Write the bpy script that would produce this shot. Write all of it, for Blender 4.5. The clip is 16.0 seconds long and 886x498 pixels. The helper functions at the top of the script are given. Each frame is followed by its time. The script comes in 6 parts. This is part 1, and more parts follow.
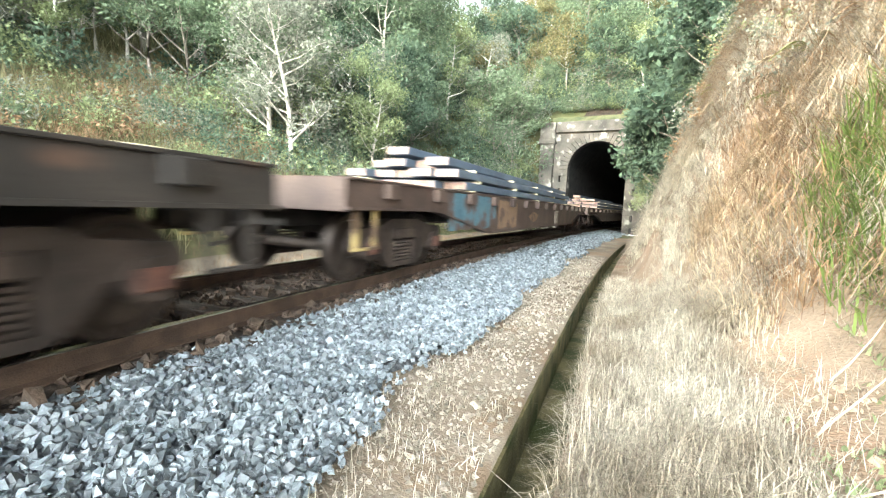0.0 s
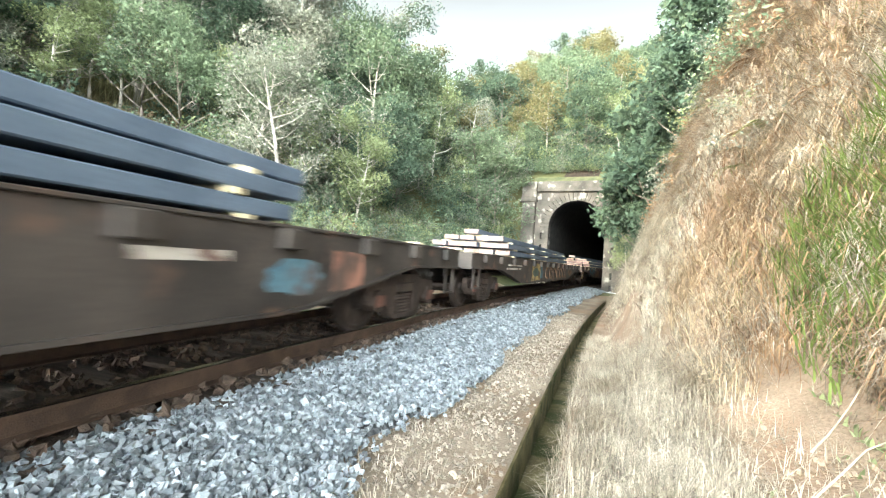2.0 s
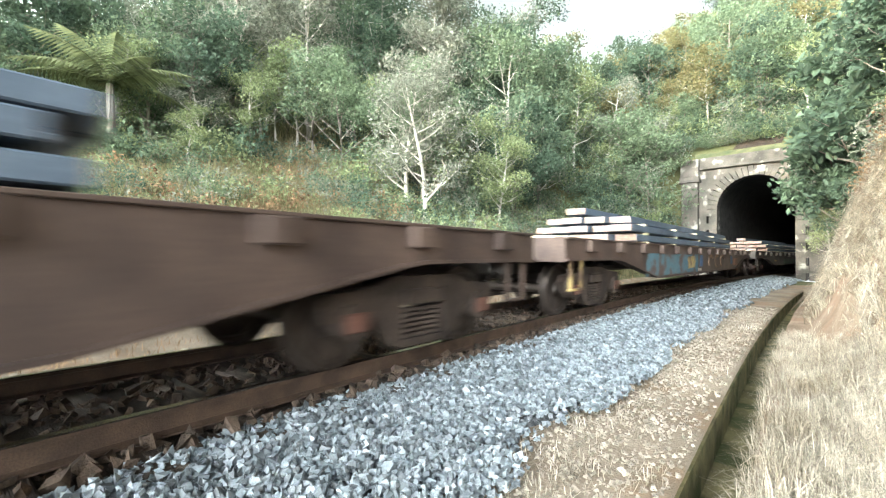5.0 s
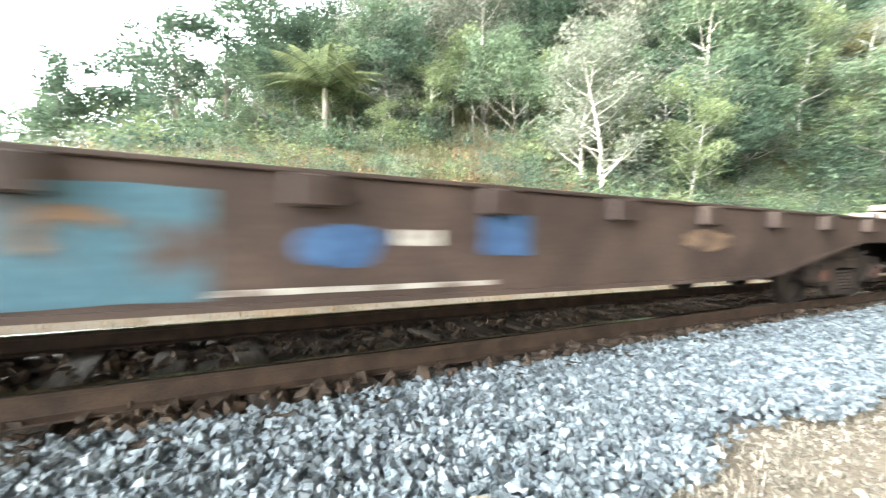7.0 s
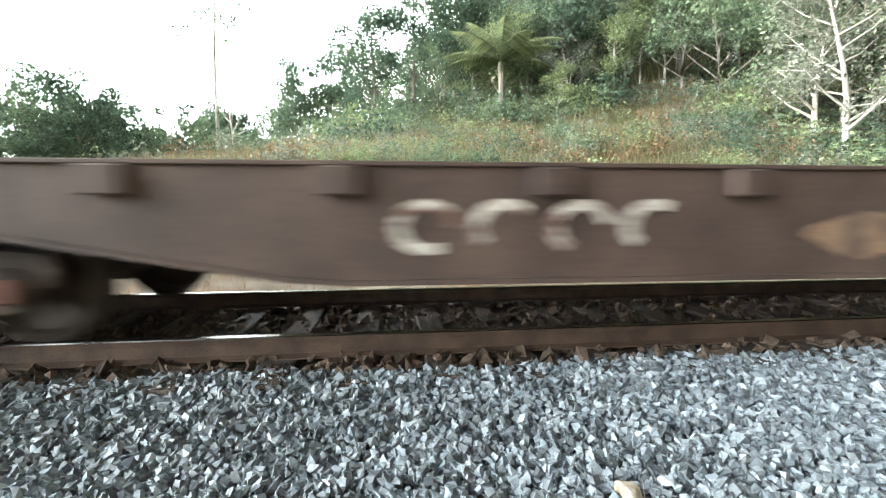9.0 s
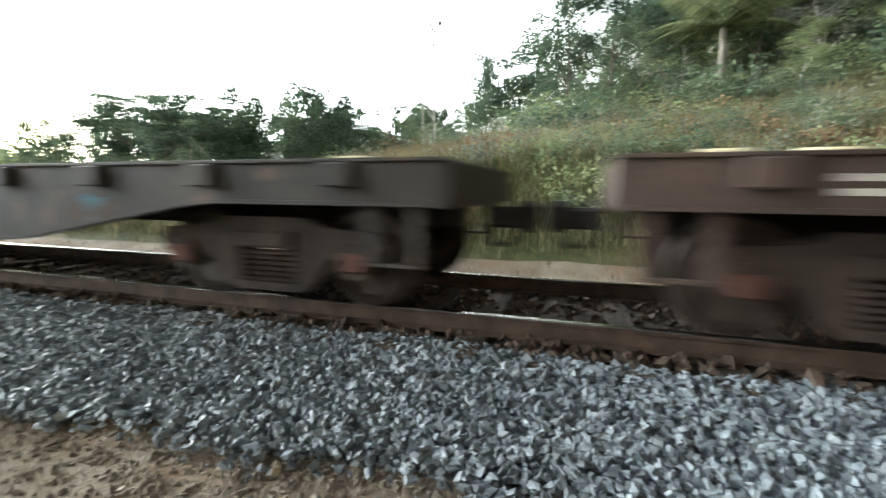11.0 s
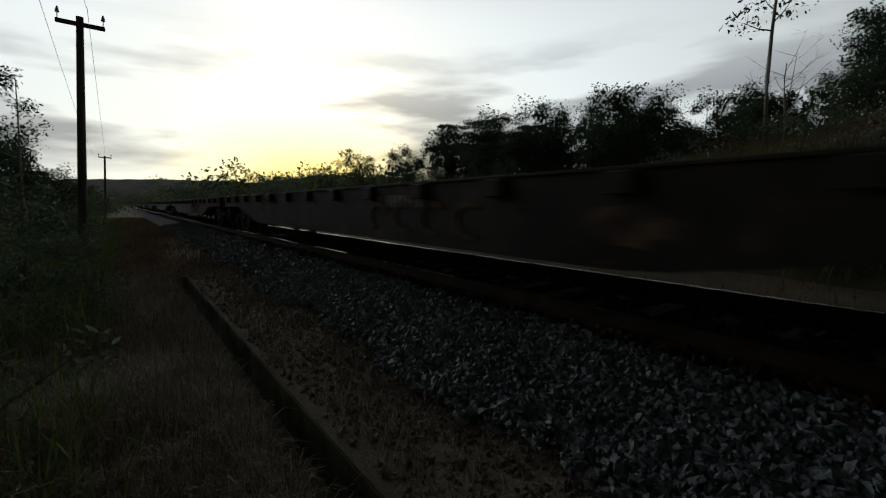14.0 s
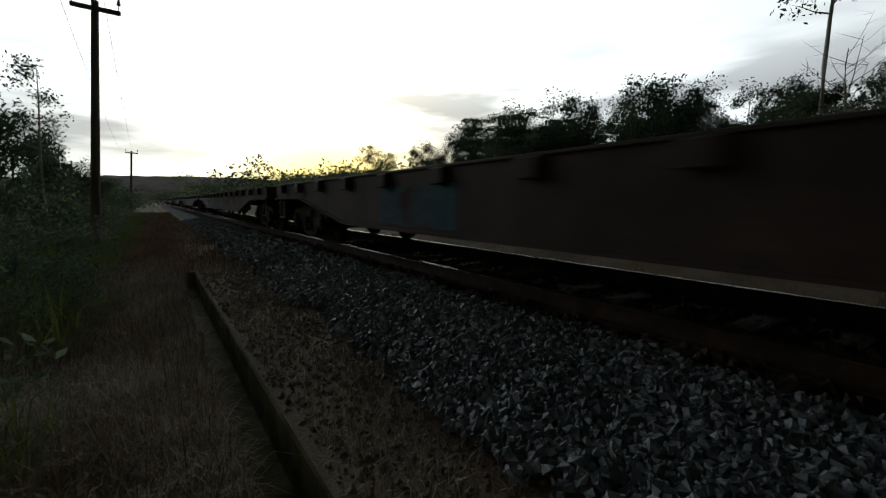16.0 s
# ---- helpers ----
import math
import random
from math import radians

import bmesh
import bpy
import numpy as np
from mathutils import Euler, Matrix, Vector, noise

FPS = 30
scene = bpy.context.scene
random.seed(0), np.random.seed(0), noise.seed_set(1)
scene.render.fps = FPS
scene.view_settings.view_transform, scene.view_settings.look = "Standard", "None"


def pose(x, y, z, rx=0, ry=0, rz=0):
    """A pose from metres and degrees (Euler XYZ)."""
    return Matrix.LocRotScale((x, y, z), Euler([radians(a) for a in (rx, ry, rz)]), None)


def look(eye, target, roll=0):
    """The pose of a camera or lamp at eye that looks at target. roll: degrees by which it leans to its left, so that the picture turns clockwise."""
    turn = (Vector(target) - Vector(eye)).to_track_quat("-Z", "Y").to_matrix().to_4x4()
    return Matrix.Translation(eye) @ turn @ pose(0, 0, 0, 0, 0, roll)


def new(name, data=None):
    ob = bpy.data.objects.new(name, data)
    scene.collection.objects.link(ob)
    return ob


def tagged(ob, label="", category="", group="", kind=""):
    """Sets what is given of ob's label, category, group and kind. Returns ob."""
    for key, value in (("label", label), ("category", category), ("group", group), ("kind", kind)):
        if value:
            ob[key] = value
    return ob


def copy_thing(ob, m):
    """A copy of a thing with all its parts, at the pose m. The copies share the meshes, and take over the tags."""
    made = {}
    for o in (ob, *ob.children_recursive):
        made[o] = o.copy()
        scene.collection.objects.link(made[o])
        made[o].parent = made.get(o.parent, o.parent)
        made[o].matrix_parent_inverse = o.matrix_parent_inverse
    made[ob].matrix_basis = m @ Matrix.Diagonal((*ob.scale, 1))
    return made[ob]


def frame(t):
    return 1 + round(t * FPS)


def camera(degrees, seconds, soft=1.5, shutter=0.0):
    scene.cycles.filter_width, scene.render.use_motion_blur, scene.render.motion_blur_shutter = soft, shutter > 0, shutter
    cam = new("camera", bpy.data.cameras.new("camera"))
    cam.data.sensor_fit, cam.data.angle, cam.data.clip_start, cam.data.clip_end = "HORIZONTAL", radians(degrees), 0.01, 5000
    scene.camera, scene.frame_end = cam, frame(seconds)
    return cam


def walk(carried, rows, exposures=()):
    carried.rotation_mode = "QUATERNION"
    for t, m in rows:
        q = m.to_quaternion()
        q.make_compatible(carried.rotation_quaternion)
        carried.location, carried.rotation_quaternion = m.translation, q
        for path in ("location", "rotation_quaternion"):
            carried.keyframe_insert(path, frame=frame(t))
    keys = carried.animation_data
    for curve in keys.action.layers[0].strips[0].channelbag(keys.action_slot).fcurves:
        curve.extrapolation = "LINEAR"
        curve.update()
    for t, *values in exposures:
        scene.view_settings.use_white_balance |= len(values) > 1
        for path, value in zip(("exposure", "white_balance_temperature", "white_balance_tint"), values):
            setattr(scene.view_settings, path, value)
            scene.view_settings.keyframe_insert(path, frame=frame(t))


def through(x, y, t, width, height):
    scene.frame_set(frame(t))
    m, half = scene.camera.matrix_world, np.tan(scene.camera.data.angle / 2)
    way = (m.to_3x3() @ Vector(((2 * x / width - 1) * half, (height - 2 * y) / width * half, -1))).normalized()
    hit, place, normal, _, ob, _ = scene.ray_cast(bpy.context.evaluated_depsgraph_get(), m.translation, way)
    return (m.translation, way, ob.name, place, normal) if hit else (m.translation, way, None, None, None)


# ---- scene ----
cam = camera(91.0, 16.0, soft=1.2, shutter=0.4)


def aim(x, y, z, yaw, pitch, roll):
    """A camera pose from its place, heading, tilt and roll in degrees."""
    return pose(x, y, z, 90 + pitch, 0, yaw) @ pose(0, 0, 0, 0, 0, roll)


PATH = [
    (0.0, aim(3.94, 0.38, 0.98, 21.81, -5.59, 2.54)),
    (0.5, aim(3.92, 0.37, 1.00, 21.03, -5.26, 4.10)),
    (1.0, aim(3.92, 0.36, 1.03, 18.64, -1.37, 5.93)),
    (1.5, aim(3.92, 0.35, 1.04, 20.28, 0.89, 4.80)),
    (2.0, aim(3.94, 0.36, 1.04, 19.92, 1.42, 4.05)),
    (2.5, aim(3.93, 0.38, 1.05, 18.02, 2.53, 3.94)),
    (3.0, aim(3.92, 0.36, 1.06, 19.46, 3.55, 3.58)),
    (3.5, aim(3.91, 0.33, 1.06, 23.28, 2.35, 3.16)),
    (4.0, aim(3.89, 0.30, 1.06, 33.86, 2.55, 0.67)),
    (4.2, aim(3.90, 0.28, 1.05, 35.90, 1.89, 0.44)),
    (6.3, aim(3.98, 0.32, 0.91, 45.21, -0.47, 0.61)),
    (6.5, aim(3.97, 0.29, 0.91, 48.99, -0.82, 1.12)),
    (7.0, aim(3.95, 0.21, 0.90, 60.74, -2.00, 1.13)),
    (7.5, aim(3.95, 0.16, 0.91, 69.65, -3.69, 0.96)),
    (8.0, aim(4.06, 0.21, 0.91, 81.16, -2.72, -0.69)),
    (8.2, aim(4.10, 0.27, 0.94, 82.32, -5.14, -0.26)),
    (10.3, aim(4.17, 0.27, 1.02, 86.58, -5.74, 0.63)),
    (10.5, aim(4.21, 0.27, 1.02, 91.22, -5.94, 0.82)),
    (11.0, aim(4.29, 0.21, 1.02, 107.51, -7.74, 0.36)),
    (11.5, aim(4.29, 0.14, 1.02, 114.06, -6.92, 0.09)),
    (12.0, aim(4.28, 0.00, 1.02, 119.92, -7.24, 1.03)),
    (12.5, aim(4.32, -0.18, 1.02, 126.33, -5.23, -1.13)),
    (13.0, aim(4.40, -0.29, 1.03, 138.17, -5.25, -0.74)),
    (13.5, aim(4.38, -0.50, 1.01, 141.36, -5.10, -2.66)),
    (14.0, aim(4.37, -0.69, 1.01, 143.84, -6.34, -0.74)),
    (14.5, aim(4.30, -0.87, 0.98, 143.23, -5.57, -0.99)),
    (15.0, aim(4.19, -1.12, 0.93, 145.74, -5.11, -0.93)),
    (15.5, aim(4.11, -1.30, 0.87, 146.9, -6.82, 0.32)),
    (16.0, aim(4.00, -1.46, 0.87, 146.4, -6.41, -0.17)),
]
EXPOSURES = [(0, -0.45), (1.5, -0.52), (3.5, -0.5), (6.5, -0.25), (7, -0.1), (8, -0.45), (10.5, -0.75), (11, -1.35), (11.5, -2.55), (12, -3.65), (12.5, -5.15), (13, -6.0), (14, -6.05), (15, -5.9), (16, -5.5)]
walk(cam, PATH, EXPOSURES)

# ---- world and sun ----
SUN_AZ = radians(-109.8)      # heading of the sun in the plan, from +x
SUN_EL = radians(2.2)
SUN_WAY = Vector((math.cos(SUN_AZ) * math.cos(SUN_EL), math.sin(SUN_AZ) * math.cos(SUN_EL), math.sin(SUN_EL)))

world = bpy.data.worlds.new("evening_sky")
scene.world = world
world.use_nodes = True
wn, wl = world.node_tree.nodes, world.node_tree.links
wn.clear()
w_out = wn.new("ShaderNodeOutputWorld")
w_bg = wn.new("ShaderNodeBackground")
w_sky = wn.new("ShaderNodeTexSky")
w_sky.sky_type, w_sky.sun_disc = "NISHITA", False
w_sky.sun_elevation, w_sky.sun_rotation = radians(14), math.pi / 2 - SUN_AZ
w_sky.air_density, w_sky.dust_density, w_sky.ozone_density = 1.0, 2.5, 1.2
w_tc = wn.new("ShaderNodeTexCoord")
w_map = wn.new("ShaderNodeMapping")
w_map.inputs["Scale"].default_value = (1.0, 1.0, 5.5)
w_noise = wn.new("ShaderNodeTexNoise")
w_noise.inputs["Scale"].default_value, w_noise.inputs["Detail"].default_value = 2.3, 6.0
w_ramp = wn.new("ShaderNodeValToRGB")
w_ramp.color_ramp.elements[0].position, w_ramp.color_ramp.elements[0].color = 0.50, (1, 1, 1, 1)
w_ramp.color_ramp.elements[1].position, w_ramp.color_ramp.elements[1].color = 0.62, (0.44, 0.435, 0.45, 1)
# the grey banks lie low, between about five and fifteen degrees
w_low = wn.new("ShaderNodeSeparateXYZ")
w_band = wn.new("ShaderNodeValToRGB")
w_band.color_ramp.elements[0].position, w_band.color_ramp.elements[0].color = 0.04, (0, 0, 0, 1)
w_band.color_ramp.elements[1].position, w_band.color_ramp.elements[1].color = 0.34, (0.1, 0.1, 0.1, 1)
for position, grey in ((0.10, 1.0), (0.19, 1.0)):
    w_band.color_ramp.elements.new(position).color = (grey, grey, grey, 1)
wl.new(w_tc.outputs["Generated"], w_low.inputs["Vector"])
wl.new(w_low.outputs["Z"], w_band.inputs["Fac"])
w_mix = wn.new("ShaderNodeMix")
w_mix.data_type, w_mix.blend_type = "RGBA", "MIX"
w_mix.inputs["Factor"].default_value = 0.9
w_mix.inputs[7].default_value = (8.6, 9.35, 9.5, 1)
w_mul = wn.new("ShaderNodeMix")
w_mul.data_type, w_mul.blend_type = "RGBA", "MULTIPLY"
wl.new(w_band.outputs["Color"], w_mul.inputs["Factor"])
wl.new(w_tc.outputs["Generated"], w_map.inputs["Vector"])
wl.new(w_map.outputs["Vector"], w_noise.inputs["Vector"])
wl.new(w_noise.outputs["Fac"], w_ramp.inputs["Fac"])
wl.new(w_sky.outputs["Color"], w_mix.inputs[6])
wl.new(w_mix.outputs[2], w_mul.inputs[6])
wl.new(w_ramp.outputs["Color"], w_mul.inputs[7])
# the sky brightens towards the setting sun
w_flat = wn.new("ShaderNodeVectorMath")
w_flat.operation = "MULTIPLY"
w_flat.inputs[1].default_value = (1.0, 1.0, 1.8)
w_unit = wn.new("ShaderNodeVectorMath")
w_unit.operation = "NORMALIZE"
w_dot = wn.new("ShaderNodeVectorMath")
w_dot.operation = "DOT_PRODUCT"
w_dot.inputs[1].default_value = SUN_WAY
w_glow = wn.new("ShaderNodeValToRGB")
for position, grey in ((0.0, 0.085), (0.3, 0.27), (0.5, 1.6), (0.8, 2.2), (0.95, 2.2), (0.982, 2.3), (0.997, 2.5)):
    e = w_glow.color_ramp.elements.new(position)
    e.color = (grey, grey * (1.0 if position < 0.96 else 0.94 if position < 0.99 else 0.84), grey * (1.0 if position < 0.9 else 0.94 if position < 0.96 else 0.62 if position < 0.99 else 0.32), 1)
w_glow.color_ramp.elements.remove(w_glow.color_ramp.elements[0])
w_gain = wn.new("ShaderNodeMix")
w_gain.data_type, w_gain.blend_type = "RGBA", "MULTIPLY"
w_gain.inputs["Factor"].default_value = 1.0
w_split = wn.new("ShaderNodeSeparateXYZ")
w_high = wn.new("ShaderNodeMapRange")
w_high.interpolation_type = "SMOOTHSTEP"
for key, value in (("From Min", 0.34), ("From Max", 0.7), ("To Min", 1.0), ("To Max", 0.22)):
    w_high.inputs[key].default_value = value
w_scale = wn.new("ShaderNodeMath")
w_scale.operation = "MULTIPLY"
w_scale.inputs[1].default_value = 3.0
wl.new(w_tc.outputs["Generated"], w_split.inputs["Vector"])
wl.new(w_split.outputs["Z"], w_high.inputs["Value"])
wl.new(w_high.outputs["Result"], w_scale.inputs[0])
wl.new(w_scale.outputs["Value"], w_bg.inputs["Strength"])
wl.new(w_tc.outputs["Generated"], w_flat.inputs[0])
wl.new(w_flat.outputs["Vector"], w_unit.inputs[0])
wl.new(w_unit.outputs["Vector"], w_dot.inputs[0])
wl.new(w_dot.outputs["Value"], w_glow.inputs["Fac"])
wl.new(w_mul.outputs[2], w_gain.inputs[6])
wl.new(w_glow.outputs["Color"], w_gain.inputs[7])
wl.new(w_gain.outputs[2], w_bg.inputs["Color"])
wl.new(w_bg.outputs["Background"], w_out.inputs["Surface"])

sun = new("sun", bpy.data.lights.new("sun", "SUN"))
sun.data.energy, sun.data.angle, sun.data.color = 1.0, radians(0.6), (1.0, 0.72, 0.42)
sun.matrix_world = look((0, 0, 60), Vector((0, 0, 60)) - SUN_WAY)


# ---- materials ----
def material(name, low, high, scale=8.0, rough=0.85, metal=0.0, bump=0.3, fine=60.0, spots=None, vary=0.0, coord="Object",
             stretch=(1, 1, 1), gloss=None, island=False):
    """A surface with two colours blended by a broad noise, a fine grain with relief, and spots of a third colour."""
    m = bpy.data.materials.new(name)
    m.use_nodes = True
    n, l = m.node_tree.nodes, m.node_tree.links
    bsdf = n["Principled BSDF"]
    tc = n.new("ShaderNodeTexCoord")
    mp = n.new("ShaderNodeMapping")
    mp.inputs["Scale"].default_value = stretch
    l.new(tc.outputs[coord], mp.inputs["Vector"])
    broad, grain = n.new("ShaderNodeTexNoise"), n.new("ShaderNodeTexNoise")
    broad.inputs["Scale"].default_value, broad.inputs["Detail"].default_value = scale, 5
    grain.inputs["Scale"].default_value, grain.inputs["Detail"].default_value = fine, 3
    l.new(mp.outputs["Vector"], broad.inputs["Vector"])
    l.new(mp.outputs["Vector"], grain.inputs["Vector"])
    ramp = n.new("ShaderNodeValToRGB")
    ramp.color_ramp.elements[0].position, ramp.color_ramp.elements[0].color = 0.35, (*low, 1)
    ramp.color_ramp.elements[1].position, ramp.color_ramp.elements[1].color = 0.66, (*high, 1)
    l.new(broad.outputs["Fac"], ramp.inputs["Fac"])
    col = ramp.outputs["Color"]
    shade = n.new("ShaderNodeMix")
    shade.data_type, shade.blend_type = "RGBA", "OVERLAY"
    shade.inputs["Factor"].default_value = 0.45
    l.new(col, shade.inputs[6])
    l.new(grain.outputs["Fac"], shade.inputs[7])
    col = shade.outputs[2]
    if spots:
        colour, size, amount = spots
        sp = n.new("ShaderNodeTexNoise")
        sp.inputs["Scale"].default_value, sp.inputs["Detail"].default_value = size, 4
        l.new(mp.outputs["Vector"], sp.inputs["Vector"])
        sr = n.new("ShaderNodeValToRGB")
        sr.color_ramp.elements[0].position, sr.color_ramp.elements[1].position = 1 - amount - 0.06, 1 - amount + 0.06
        l.new(sp.outputs["Fac"], sr.inputs["Fac"])
        sm = n.new("ShaderNodeMix")
        sm.data_type = "RGBA"
        sm.inputs[7].default_value = (*colour, 1)
        l.new(sr.outputs["Color"], sm.inputs["Factor"])
        l.new(col, sm.inputs[6])
        col = sm.outputs[2]
    if vary:
        source = n.new("ShaderNodeNewGeometry") if island else n.new("ShaderNodeObjectInfo")
        hs = n.new("ShaderNodeHueSaturation")
        rng = n.new("ShaderNodeMapRange")
        rng.inputs["To Min"].default_value, rng.inputs["To Max"].default_value = 1 - vary, 1 + vary
        l.new(source.outputs["Random Per Island" if island else "Random"], rng.inputs["Value"])
        l.new(rng.outputs["Result"], hs.inputs["Value"])
        l.new(col, hs.inputs["Color"])
        col = hs.outputs["Color"]
    l.new(col, bsdf.inputs["Base Color"])
    bsdf.inputs["Roughness"].default_value, bsdf.inputs["Metallic"].default_value = rough, metal
    bsdf.inputs["Specular IOR Level"].default_value = 0.3 if gloss is None else gloss
    if bump:
        b = n.new("ShaderNodeBump")
        b.inputs["Strength"].default_value, b.inputs["Distance"].default_value = bump, 0.02
        l.new(grain.outputs["Fac"], b.inputs["Height"])
        l.new(b.outputs["Normal"], bsdf.inputs["Normal"])
    return m


def leafy(name, low, high, vary=0.4, scale=0.6, through=0.4):
    """Leaves or blades: matt, coloured clump by clump, letting some light through."""
    m = material(name, low, high, scale=scale, rough=0.7, bump=0, fine=4.0, vary=vary, island=True, gloss=0.15)
    n, l = m.node_tree.nodes, m.node_tree.links
    bsdf = n["Principled BSDF"]
    tr = n.new("ShaderNodeBsdfTranslucent")
    mix = n.new("ShaderNodeMixShader")
    mix.inputs["Fac"].default_value = through
    link = bsdf.inputs["Base Color"].links[0]
    l.new(link.from_socket, tr.inputs["Color"])
    l.new(bsdf.outputs["BSDF"], mix.inputs[1])
    l.new(tr.outputs["BSDF"], mix.inputs[2])
    l.new(mix.outputs["Shader"], n["Material Output"].inputs["Surface"])
    return m


